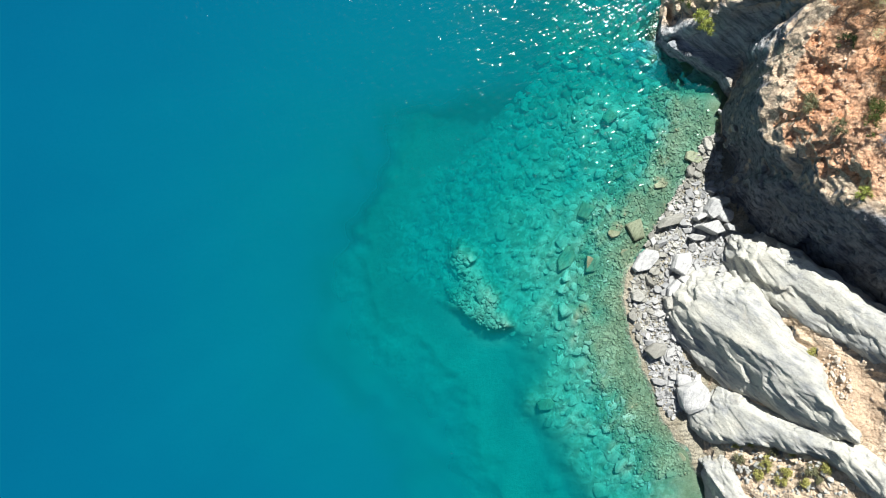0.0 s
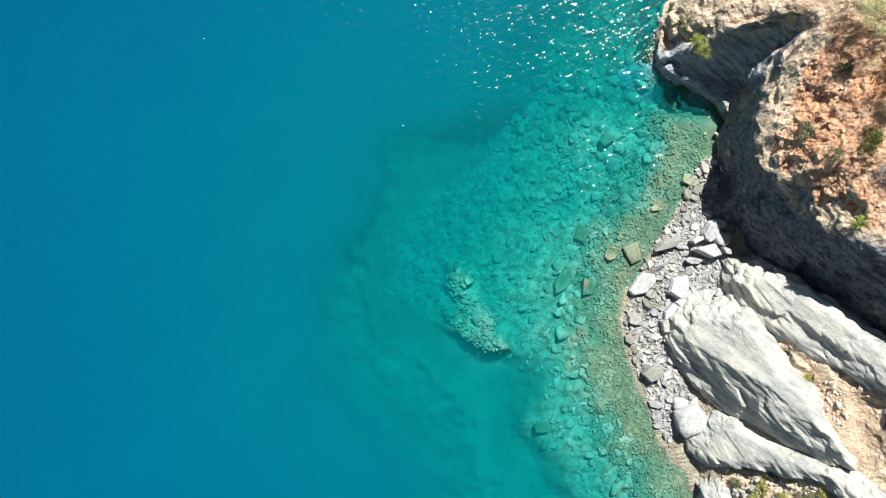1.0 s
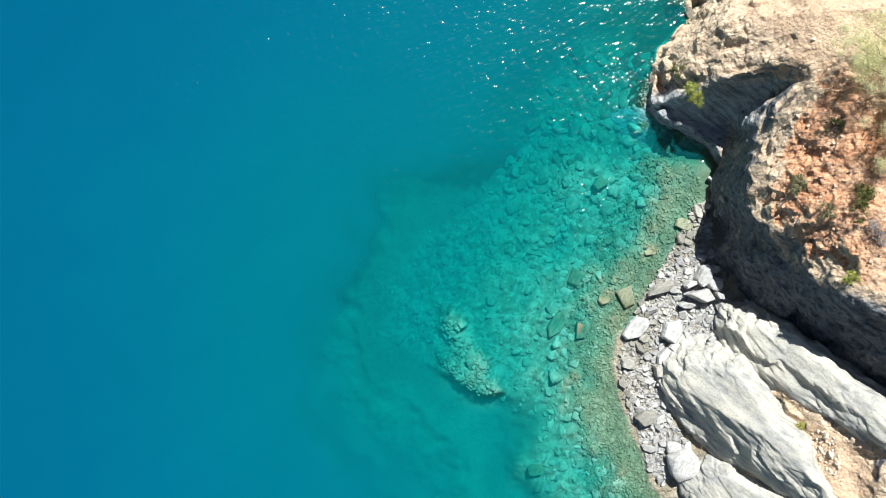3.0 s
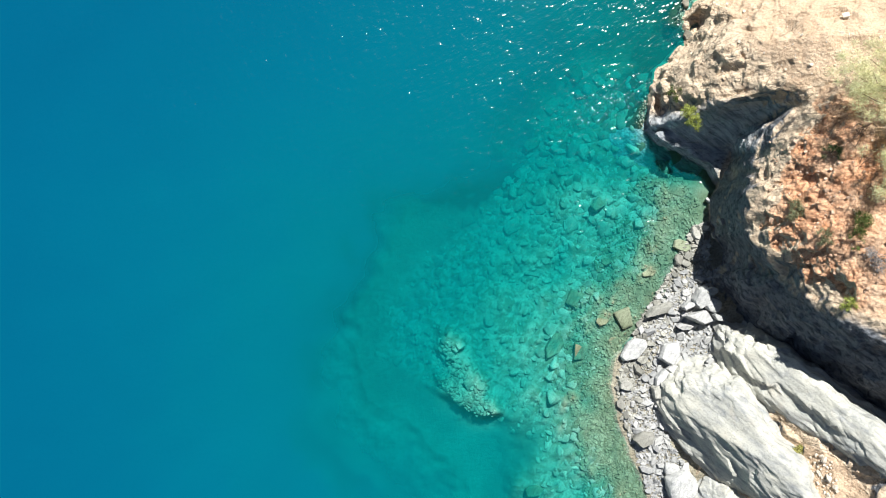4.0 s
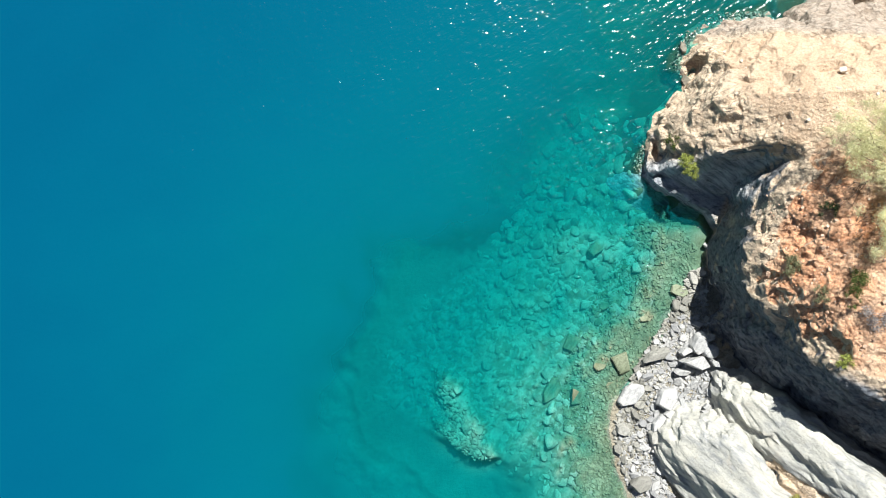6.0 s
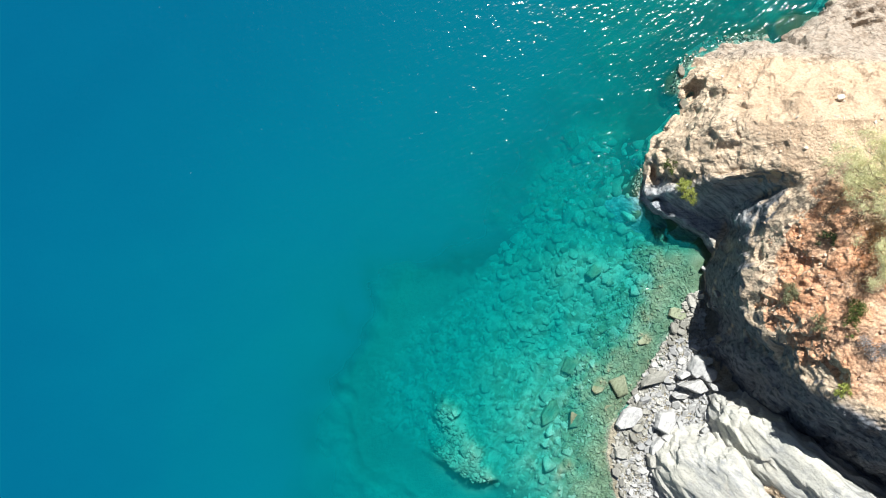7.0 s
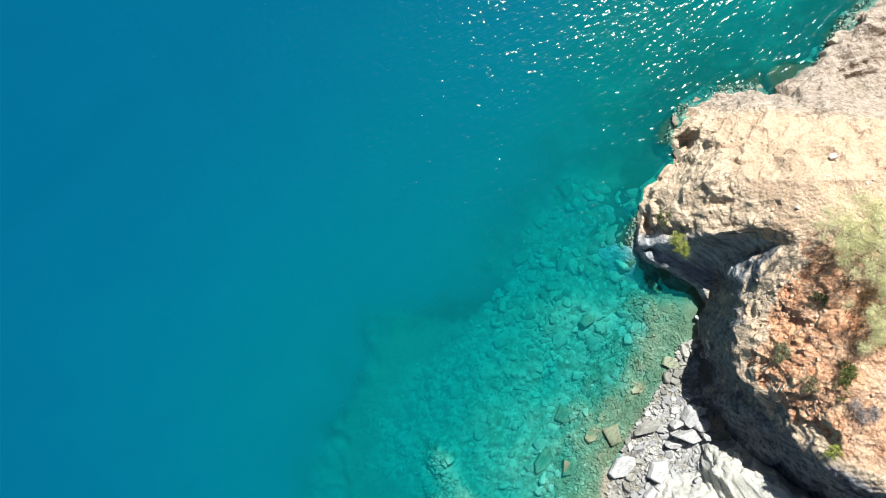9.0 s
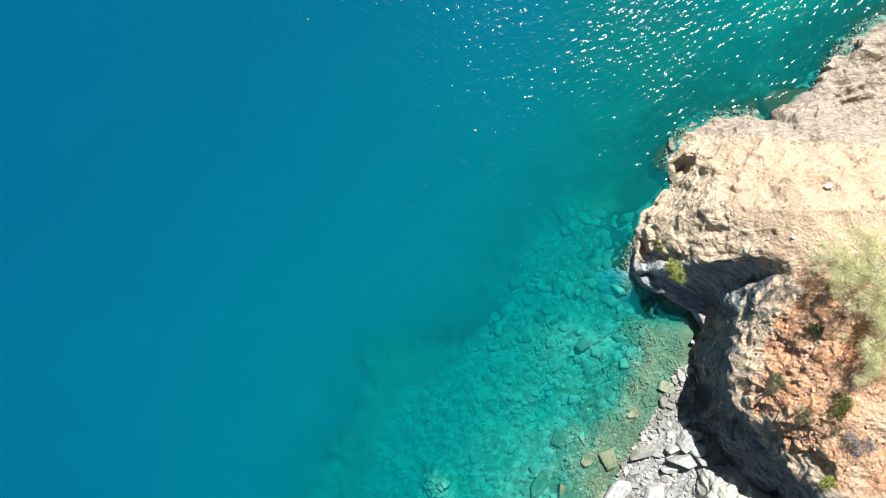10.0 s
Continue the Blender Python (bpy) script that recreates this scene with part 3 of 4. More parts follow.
def sea_floor(x, y):
    wx, wy = ragged(x, y, 0.7, 0.15, 81)
    d = -inside_distance(wx, wy, SHORE)
    r = inside_distance(wx, wy, RUBBLE)
    z = -0.08 - 0.08 * np.clip(d, 0, 3.5) - 0.15 * np.clip(d - 2.5, 0, 60) - 0.45 * np.clip(d, 0, 1.8) * smooth(8.0, 10.5, y) - 0.3 * smooth(12.0, 14.0, y)
    z = z - 0.30 * np.clip(-r, 0, 9) - 0.42 * np.clip(-r - 9, 0, 60) - 0.25 * smooth(0.5, -2.5, r)
    north = smooth(13.0, 16.0, y) * smooth(5.0, 11.0, x)
    z = z * (1 - north) + north * np.maximum(z, -0.8 - 0.17 * np.clip(d, 0, 60))
    z = z + 0.12 * fbm(x * 0.8, y * 0.8, 0 * x, 4, 91) * smooth(0.3, 2, d)
    z = np.where(z < -1.7, np.minimum(z + 1.1 * smooth(-0.8, 1.2, inside_distance(wx, wy, TERRACE)) * smooth(1, -1, r), -1.7), z)
    z = z + smooth(-0.5, 1.5, r) * smooth(0.8, 3.0, d) * (1 - 0.75 * smooth(12.0, 14.0, y)) * (0.14 * facets(x * 1.7, y * 1.7, 0 * x, 97) + 0.09 * facets(x * 3.6, y * 3.6, 0 * x, 98))
    z = np.maximum(z, -0.22 + 0.08 * fbm(x * 2.2, y * 2.2, 0 * x, 3, 94) - 1.5 * np.maximum(d - 0.4, 0) - 2.5 * np.maximum(0, 12.6 - y))
    k = inside_distance(wx, wy, REEF)
    z = np.maximum(z, -0.75 + 0.28 * (wx - 0.5) * 0.6 + 1.3 * np.minimum(k, 0) + 0.15 * fbm(x * 2, y * 2, 0 * x, 3, 95))
    return np.where(d < -0.6, -0.5, z)


def graded(a, b, step, far):
    """Lines every step between a and b, thinning out to far on both sides."""
    inner = np.arange(a, b + step / 2, step)
    outer = step * np.cumsum(1.22 ** np.arange(1, 60))
    lo, hi = a - outer, b + outer
    return np.concatenate([lo[lo > -far][::-1], inner, hi[hi < far]])


seabed = grid_mesh("seabed", graded(-30, 26, 0.13, 600), graded(-16, 30, 0.13, 600), sea_floor, MAT_SEABED)
tagged(seabed, "pale sandy and rocky seabed under clear turquoise water", "seabed", kind="structure")
co, no = coords(seabed)
r = inside_distance(*ragged(co[:, 0], co[:, 1], 0.7, 0.15, 81), RUBBLE)
k = inside_distance(*ragged(co[:, 0], co[:, 1], 0.7, 0.15, 81), TERRACE)
patches = smooth(0.0, 0.9, fbm(co[:, 0] * 0.12, co[:, 1] * 0.12, 0 * co[:, 0], 3, 83))
mask(seabed, "stony", smooth(-2.2, 1.8, r + 0.8 * fbm(co[:, 0] * 0.6, co[:, 1] * 0.6, 0 * co[:, 0], 3, 87)))
mask(seabed, "shore", smooth(6.2, 0.3, -inside_distance(co[:, 0], co[:, 1], SHORE) + 1.1 * fbm(co[:, 0] * 0.7, co[:, 1] * 0.7, 0 * co[:, 0], 4, 89)) )
fringe = smooth(2.6, 1.2, -inside_distance(co[:, 0], co[:, 1], SHORE) + 0.5 * fbm(co[:, 0] * 1.6, co[:, 1] * 1.6, 0 * co[:, 0], 3, 86)) * smooth(10.8, 12.2, co[:, 1])
mask(seabed, "weed", np.clip(smooth(-3.2, -0.8, r) * smooth(1.0, -0.6, r) * 0.5 + 1.3 * smooth(-2.6, -0.4, k) * smooth(0.9, -0.1, k) * smooth(1.0, -0.5, r) + 0.6 * patches * smooth(0, -2, k) * smooth(0, -2, r) + fringe, 0, 1))

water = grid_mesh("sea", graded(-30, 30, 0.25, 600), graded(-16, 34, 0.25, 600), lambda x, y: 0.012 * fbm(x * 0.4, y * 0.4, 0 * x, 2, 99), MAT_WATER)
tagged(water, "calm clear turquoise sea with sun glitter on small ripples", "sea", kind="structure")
co, no = coords(water)
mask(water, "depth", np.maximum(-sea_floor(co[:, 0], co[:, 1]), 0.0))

inland = grid_mesh("ground", np.concatenate([np.arange(9, 30, 1.0), graded(30, 40, 2.0, 600)[graded(30, 40, 2.0, 600) > 30]]), graded(-40, 50, 1.0, 600), inland_height, MAT_CLIFF)
tagged(inland, "dry stony ground behind the cliff", "ground", kind="structure")
for name in ("soil", "red", "beach", "unshaded_cap", "flank"):
    mask(inland, name, np.full(len(inland.data.vertices), {"soil": 1.0, "red": 0.4, "beach": 0.0, "unshaded_cap": 1.0, "flank": 0.0}[name]))


# ---------------------------------------------------------------- rock slabs
def slab_solid(name, outline, z0, gx, gy, steep, seed, label, floor_z=-0.5, flank=None, steps=()):
    """A tilted slab. flank: a line (place, outward direction) beyond which it falls with the given slope; steps: (distance from that line, drop) of broken ledges."""
    xs, ys = [p[0] for p in outline], [p[1] for p in outline]

    def height(x, y):
        wx, wy = ragged(x, y, 0.14, 0.07, seed)
        d = inside_distance(wx, wy, outline)
        top = z0 + gx * (x - outline[0][0]) + gy * (y - outline[0][1]) - 0.25 * (1 - smooth(0, 0.5, d))
        along, across = 0.81 * x - 0.58 * y, 0.58 * x + 0.81 * y
        if flank:
            fx, fy, nx, ny, slope = flank
            beyond = (x - fx) * nx + (y - fy) * ny
            q = np.maximum(0, beyond + 0.25 * fbm(along * 0.6, across, 0 * x, 3, seed + 7)) / 0.42
            top = top - slope * 0.42 * (0.80 * q + 0.20 * (np.floor(q) + smooth(0.35, 0.9, q - np.floor(q))))
            for n, (at, fall) in enumerate(steps):
                broken = 0.55 * facets(along * 0.55, across * 0.25, 0 * x, seed + 20 + n) + 0.15 * fbm(along, across, 0 * x, 2, seed + 30 + n)
                top = top - fall * smooth(0.0, 0.32, beyond - at + broken) * (0.65 + 0.5 * fbm(along * 0.5, 0 * x, 0 * x, 2, seed + 40 + n))
        top = top + 0.06 * fbm(along * 0.35, across * 1.2, 0 * x, 4, seed + 2)
        return top + steep * np.minimum(d, 0)

    def relief(co, no):
        x, y, z = co.T
        along, across = 0.81 * x - 0.58 * y, 0.58 * x + 0.81 * y
        side = smooth(0.12, 0.5, 1 - np.clip(no[:, 2], 0, 1))
        worn = smooth(-0.1, 0.5, fbm(along * 0.3, across * 0.7, z * 0.3, 3, seed + 9))
        blocks = facets(along * 0.45, across * 1.5 + z * 0.8, z * 1.3, seed + 4)
        chips = facets(along * 1.2, across * 3.4 + z * 1.5, z * 1.6, seed + 14)
        return (0.02 + 0.04 * worn + 0.12 * side) * blocks + (0.004 + 0.025 * worn + 0.045 * side) * chips

    ob = solid_from_height(name, min(xs) - 2.2, max(xs) + 2.2, min(ys) - 2.2, max(ys) + 2.2, 0.09, floor_z, height, 0.07, MAT_PALE, relief)
    return tagged(ob, label, "rock slab", "tilted slabs above the beach")


slab_solid("rock_slab", [(12.95, -3.3), (13.0, -2.6), (14.0, -2.1), (16.2, -2.35), (17.1, -3.8), (17.6, -5.1), (18.7, -6.1), (19.1, -7.4), (19.6, -8.6), (20.4, -9.7), (19.4, -9.6), (17.6, -8.85), (15.3, -7.95), (13.8, -6.1), (12.75, -4.0)],
           1.9, 0.66, -0.03, 2.2, 101, "big pale grey tilted limestone slab with a shaded flank, lying above the pebble beach", flank=(13.2, -3.5, -0.604, -0.797, 1.28))
slab_solid("rock_slab", [(15.9, -0.6), (16.3, 0.35), (17.45, -0.1), (18.6, -0.55), (19.8, -1.8), (20.9, -2.9), (23.2, -5.0), (23.4, -7.2), (22.3, -6.2), (20.6, -5.0), (19.3, -4.35), (18.15, -3.8), (16.95, -2.8), (15.95, -1.9)],
           2.5, 0.74, -0.12, 3.2, 111, "pale tilted limestone ridge with broken shaded ledges at the foot of the cliff", flank=(16.3, 0.35, -0.604, -0.797, 0.0), steps=((0.9, 0.65), (2.0, 0.65)))
slab_solid("rock_slab", [(13.9, -9.4), (14.7, -8.3), (15.7, -8.2), (17.3, -9.0), (19.1, -9.6), (21.0, -10.6), (21.5, -12.0), (19.6, -10.5), (17.1, -10.4), (15.6, -10.8), (14.2, -11.3)],
           0.8, 0.86, 0.0, 2.6, 121, "bright pale limestone slab stepping down to the water", flank=(14.2, -10.2, -0.3, -0.954, 1.3))
slab_solid("rock_slab", [(14.5, -12.2), (15.6, -11.8), (16.2, -12.6), (16.5, -14.4), (17.0, -16.0), (16.2, -16.0), (15.2, -13.8)],
           0.9, 0.80, 0.0, 3.4, 131, "low pale rock shelf above a dark undercut at the water")
slab_solid("rock_slab", [(19.3, -9.7), (20.6, -10.0), (22.0, -11.0), (24.0, -12.5), (24.0, -14.5), (21.8, -13.2), (20.0, -11.4)],
           5.2, 0.55, 0.0, 2.4, 141, "grey striped rock rib falling to a shaded side above the shelf", flank=(19.6, -10.0, -0.604, -0.797, 1.5))


# ---------------------------------------------------------------- boulders
def rock_mesh(name, seed, size, flat, material, points=16, bevel=0.06, rounded=False):
    """An angular stone: the hull of scattered points, its edges worn."""
    rnd = random.Random(seed)
    bm = bmesh.new()
    for _ in range(points):
        v = Vector((rnd.gauss(0, 1), rnd.gauss(0, 1), rnd.gauss(0, 1))).normalized()
        v = Vector([max(-0.72, min(0.72, c)) for c in v]) / 0.72 * rnd.uniform(0.85, 1.0)
        bm.verts.new((v.x * size[0] / 2, v.y * size[1] / 2, v.z * flat / 2))
    got = bmesh.ops.convex_hull(bm, input=bm.verts)
    bmesh.ops.delete(bm, geom=[v for v in bm.verts if not v.link_faces], context="VERTS")
    if bevel:
        bmesh.ops.bevel(bm, geom=bm.edges[:], offset=bevel * min(size[0], size[1], flat * 1.5), segments=1, affect="EDGES", clamp_overlap=True)
    me = bpy.data.meshes.new(name)
    bm.to_mesh(me)
    bm.free()
    me.materials.append(material)
    if rounded:
        me.polygons.foreach_set("use_smooth", np.ones(len(me.polygons), bool))
    return me


def slab_stone(name, seed, size, thick, material, worn=0.03):
    """A broken slab: an irregular outline, a flat top, splayed sides."""
    rnd = random.Random(seed)
    n = rnd.choice((4, 5, 5, 6, 7))
    bm = bmesh.new()
    ring = []
    for k in range(n):
        a = 2 * math.pi * (k + rnd.uniform(-0.3, 0.3)) / n
        r = rnd.uniform(0.8, 1.05)
        ring.append(Vector((math.cos(a) * r * size[0] / 2, math.sin(a) * r * size[1] / 2, 0)))
    tx, ty = rnd.gauss(0, 0.12), rnd.gauss(0, 0.12)
    for p in ring:
        bm.verts.new((p.x * 0.9, p.y * 0.9, thick * 0.5 + p.x * tx + p.y * ty))
        bm.verts.new((p.x * rnd.uniform(0.98, 1.08), p.y * rnd.uniform(0.98, 1.08), thick * rnd.uniform(-0.05, 0.25)))
        bm.verts.new((p.x * rnd.uniform(0.75, 1.0), p.y * rnd.uniform(0.75, 1.0), -thick * 0.5))
    bmesh.ops.convex_hull(bm, input=bm.verts)
    bmesh.ops.delete(bm, geom=[v for v in bm.verts if not v.link_faces], context="VERTS")
    if worn:
        bmesh.ops.bevel(bm, geom=bm.edges[:], offset=worn * min(size[0], size[1]), segments=1, affect="EDGES", clamp_overlap=True)
    me = bpy.data.meshes.new(name)
    bm.to_mesh(me)
    bm.free()
    me.materials.append(material)
    return me


# x, y, z of the middle, length, width, thickness, turn, tilt x, tilt y
BOULDERS = [
    (15.05, 2.3, 0.7, 1.4, 0.85, 0.9, 68, 6, -8, "tall white angular boulder on the beach below the cliff"),
    (15.5, 2.6, 0.8, 0.7, 0.55, 0.9, 20, -8, 10, "pale grey block leaning between white boulders and the cliff"),
    (15.65, 1.9, 0.8, 0.85, 0.75, 0.8, -20, 8, 12, "white rounded boulder leaning on others below the cliff"),
    (14.85, 1.2, 0.8, 1.85, 1.05, 0.9, -8, -6, 6, "broad white boulder with a flat top on the beach"),
    (14.35, 1.85, 0.6, 0.8, 0.55, 0.6, 35, 5, 8, "small white block beside the broad white boulder"),
    (15.9, 1.2, 0.9, 0.7, 0.4, 0.6, -40, 0, 6, "white wedge of rock at the foot of the cliff"),
    (14.2, 0.65, 0.6, 1.0, 0.4, 0.45, -3, 14, 0, "thin pale slab of rock propped under a white boulder"),
    (11.3, -0.7, 0.3, 2.0, 1.1, 0.5, 40, 8, -6, "flat pale slab of rock at the edge of the water"),
    (13.3, -0.9, 0.6, 1.9, 1.3, 0.7, 65, 6, 10, "broad pale slab of rock lying on the stony beach"),
    (12.8, 1.6, 0.4, 1.9, 0.8, 0.6, 35, 20, 0, "long tilted slab of grey rock on the beach"),
    (14.5, -2.4, 1.0, 1.3, 0.75, 0.7, -3, 0, 4, "square pale block of rock on the beach"),
    (12.9, -3.0, 0.6, 1.7, 1.0, 0.7, 15, 5, 0, "brownish flat boulder against the big slab"),
    (14.0, -8.4, 0.7, 1.7, 1.6, 1.1, 20, 0, 0, "round bright white boulder on the shore"),
    (13.5, -7.5, 0.4, 0.85, 0.7, 0.5, 0, 0, 0, "small pale rounded boulder on the shore"),
    (11.9, -5.8, 0.4, 1.6, 1.0, 0.7, 30, 10, 8, "grey slab of rock at the edge of the water"),
    (10.9, -2.7, 0.3, 0.9, 0.7, 0.5, -20, 10, 10, "small grey boulder standing at the edge of the water"),
    (13.6, -1.8, 0.7, 1.1, 0.7, 0.4, 10, 0, 8, "pale slab of rock on the stony beach"),
    (12.9, -2.2, 0.6, 1.3, 0.7, 0.5, 50, 4, 0, "pale broken slab of rock on the stony beach"),
]
for n, (x, y, z, a, b, c, turn, tx, ty, label) in enumerate(BOULDERS):
    tone = MAT_WET if "brown" in label or "grey" in label else MAT_WHITE
    ob = new("boulder", rock_mesh("boulder", 300 + n, (a, b), c, tone, 70, 0.05, True) if "round" in label else slab_stone("boulder", 300 + n, (a, b), c, tone))
    ob.matrix_world = pose(x, y, z, tx, ty, turn)
    tagged(ob, label, "boulder", "boulders on the beach")

for n, (x, y, z, a, b, c, turn, tx, ty) in enumerate(((15.75, 7.75, 0.1, 0.7, 0.3, 0.5, -25, 0, 5), (16.2, 7.75, 0.3, 0.7, 0.35, 0.6, 5, 10, -8), (16.55, 7.95, 0.6, 0.6, 0.4, 0.7, 40, 0, -15), (16.8, 8.3, 0.9, 0.6, 0.35, 0.9, 60, 5, -10))):
    ob = new("boulder", rock_mesh("boulder", 350 + n, (a, b), c, MAT_BOULDER, 20))
    ob.matrix_world = pose(x, y, z, tx, ty, turn)
    tagged(ob, "pale narrow rock wedged across the mouth of the cleft", "boulder", "rocks wedged across the cleft")

BEACH = [(11.9, 1.1), (13.7, 4.0), (14.8, 6.3), (15.75, 6.6), (15.7, 3.2), (16.4, 0.9), (16.0, -1.8), (14.0, -2.6), (12.8, -3.3), (13.4, -6.0), (14.6, -7.9), (13.0, -9.8), (12.3, -9.0), (11.6, -6.8), (10.9, -5.0), (10.4, -2.9), (11.0, -1.0)]
rng = np.random.default_rng(7)


def scatter(poly, count, gap, seed, keep=None):
    """Places inside a polygon, no two nearer than gap."""
    r = np.random.default_rng(seed)
    p = np.array(poly)
    lo, hi = p.min(0), p.max(0)
    got, cells, tries = [], {}, 0
    cand = r.uniform(lo, hi, (count * 40, 2))
    ok = inside_distance(cand[:, 0], cand[:, 1], poly) > 0
    if keep is not None:
        ok &= keep(cand[:, 0], cand[:, 1]) > r.uniform(0, 1, len(cand))
    for x, y in cand[ok]:
        cx, cy = int(x // gap), int(y // gap)
        if all((x - a) ** 2 + (y - b) ** 2 > gap * gap for i in (-1, 0, 1) for j in (-1, 0, 1) for a, b in cells.get((cx + i, cy + j), ())):
            cells.setdefault((cx, cy), []).append((x, y))
            got.append((x, y))
            if len(got) >= count:
                break
    return np.array(got)


def ground_z(pts):
    return land_height(pts[:, 0].copy(), pts[:, 1].copy())


STONES = [slab_stone("stone", 400 + n, (1.0, 0.45 + 0.03 * n), 0.32, MAT_BOULDER, 0.03) for n in range(14)]
WET_STONES = [slab_stone("stone", 430 + n, (1.0, 0.45 + 0.03 * n), 0.32, MAT_WET, 0.03) for n in range(14)]
ROUNDED = [rock_mesh("rubble", 530 + n, (1.0, 0.8), 0.55, MAT_RUBBLE, 16, 0.12, True) for n in range(12)]
SUNK = [slab_stone("sunken_rock", 500 + n, (1.0, 0.55 + 0.03 * n), 0.40, MAT_SUNK, 0.04) for n in range(14)]


def joined(name, variants, pts, zs, sizes, seed, material, flat=1.0):
    """Many small stones as one mesh."""
    r = np.random.default_rng(seed)
    shapes = []
    for me in variants:
        bm = bmesh.new()
        bm.from_mesh(me)
        bmesh.ops.triangulate(bm, faces=bm.faces[:])
        bm.verts.index_update()
        shapes.append((np.array([v.co[:] for v in bm.verts]), np.array([[v.index for v in f.verts] for f in bm.faces])))
        bm.free()
    vs, fs, base = [], [], 0
    for (x, y), z, s in zip(pts, zs, sizes):
        v, f = shapes[r.integers(len(shapes))]
        m = np.array((Euler((r.normal(0, 0.35), r.normal(0, 0.35), r.uniform(0, 6.28))).to_matrix()))
        vs.append((v * (s, s, s * flat)) @ m.T + (x, y, z))
        fs.append(f + base)
        base += len(v)
    return mesh_object(name, np.concatenate(vs).tolist(), np.concatenate(fs).tolist(), material, variants[0].polygons[0].use_smooth)


# stones of the beach, one by one
pts = scatter(BEACH, 300, 0.33, 11)
zs = ground_z(pts)
for (x, y), z in zip(pts, zs):
    s = min(0.95, max(0.26, rng.lognormal(-0.78, 0.38)))
    inland_share = smooth(11.2, 13.6, x - 0.25 * y)
    dry = rng.random() < inland_share * smooth(4.2, 2.8, y)
    ob = new("stone", (STONES if dry else WET_STONES)[rng.integers(len(STONES))])
    ob.matrix_world = pose(x, y, max(z, 0.0) + 0.13 * s + 0.03, rng.normal(0, 17), rng.normal(0, 17), rng.normal(20, 70)) @ Matrix.Diagonal((s, s, s, 1))
    tagged(ob, "pale grey angular stone on the beach among others" if dry else "brownish angular stone near the edge of the water", "stone", "stones on the beach")
pts = scatter(BEACH, 3600, 0.10, 12)
near = (pts[:, 0] - 0.25 * pts[:, 1] < rng.normal(12.6, 0.9, len(pts))) | (pts[:, 1] > rng.normal(3.4, 0.5, len(pts)))
for group, stone, label in ((pts[near], MAT_WET, "brownish pebbles and broken stones along the water"), (pts[~near], MAT_BOULDER, "pale grey pebbles and broken stones covering the beach")):
    tagged(joined("pebbles", STONES[:8], group, np.maximum(ground_z(group), 0) + 0.02, np.clip(rng.lognormal(-1.45, 0.4, len(group)), 0.1, 0.5), 13, stone), label, "pebbles", kind="stuff")


# rocks under water: single ones in the shallows, the rest of the rubble together
SHALLOWS = [(15.2, 7.6), (13.5, 10.3), (11.8, 9.5), (10.0, 6.0), (8.5, 3.0), (7.5, -1.0), (8.0, -5.0), (9.0, -10.0), (11.5, -13.5), (14.2, -13.0), (12.4, -9.5), (11.6, -7.0), (10.6, -5.0), (10.0, -2.9), (10.8, -0.8), (12.3, 1.2), (14.4, 4.4), (15.2, 6.2)]
pts = scatter(SHALLOWS, 280, 0.5, 21)
zs = sea_floor(pts[:, 0].copy(), pts[:, 1].copy())
for (x, y), z in zip(pts, zs):
    s = min(1.1, max(0.3, rng.lognormal(-0.9, 0.4)))
    ob = new("sunken_rock", SUNK[rng.integers(len(SUNK))])
    ob.matrix_world = pose(x, y, z + 0.03 * s, rng.normal(0, 9), rng.normal(0, 9), rng.uniform(0, 360)) @ Matrix.Diagonal((s, s, s * 0.42, 1))
    tagged(ob, "yellowish grey algae-covered rock under shallow clear water", "rock", "rocks under shallow water")
for x, y, s, turn in ((10.9, 1.1, 1.6, 70), (8.1, 2.2, 1.35, 20), (7.0, -0.6, 1.9, 60), (5.8, -9.1, 1.2, 10), (9.5, 7.6, 1.1, 0), (5.8, 11.2, 1.2, 30), (8.3, 15.3, 1.4, 80), (14.2, 5.2, 1.2, -15), (8.3, -0.9, 1.3, 40)):
    z = float(sea_floor(np.array([x]), np.array([y]))[0])
    ob = new("sunken_rock", SUNK[int(abs(x * 10)) % len(SUNK)])
    ob.matrix_world = pose(x, y, z + 0.1 * s, 0, 0, turn) @ Matrix.Diagonal((s, s, s * 0.7, 1))
    tagged(ob, "large yellowish flat rock under shallow clear water", "rock", "rocks under shallow water")
FIELD = RUBBLE[:13] + [(13.5, -14), (12, -9.5), (10.0, -3), (12.2, 1.2), (15, 6), (13.4, 10.3), (11.9, 12), (13, 15.5)] + RUBBLE[-2:]
pts = scatter(FIELD, 2900, 0.2, 31, lambda x, y: (0.3 + 0.7 * smooth(-0.3, 0.2, vnoise(x * 0.5, y * 0.5, 0 * x, 33))) * smooth(-0.18, -0.4, sea_floor(x, y)) * smooth(-0.2, 3.6, inside_distance(x, y, FIELD)))
zs = sea_floor(pts[:, 0].copy(), pts[:, 1].copy())
tagged(joined("rubble", ROUNDED, pts, zs + rng.uniform(-0.13, 0.0, len(pts)), np.clip(rng.lognormal(-1.25, 0.5, len(pts)) * (1 + 0.5 * smooth(3.0, 9.0, pts[:, 1])), 0.14, 1.2), 34, MAT_RUBBLE, 0.55), "rubble of submerged rocks on the seabed under turquoise water", "rubble", kind="stuff")
reef_pts = scatter(REEF, 260, 0.14, 41)
tagged(joined("reef", ROUNDED, reef_pts, sea_floor(reef_pts[:, 0].copy(), reef_pts[:, 1].copy()) + 0.05, rng.uniform(0.18, 0.5, len(reef_pts)), 42, MAT_RUBBLE), "shallow crusted reef of broken rock just under the surface", "reef", kind="stuff")

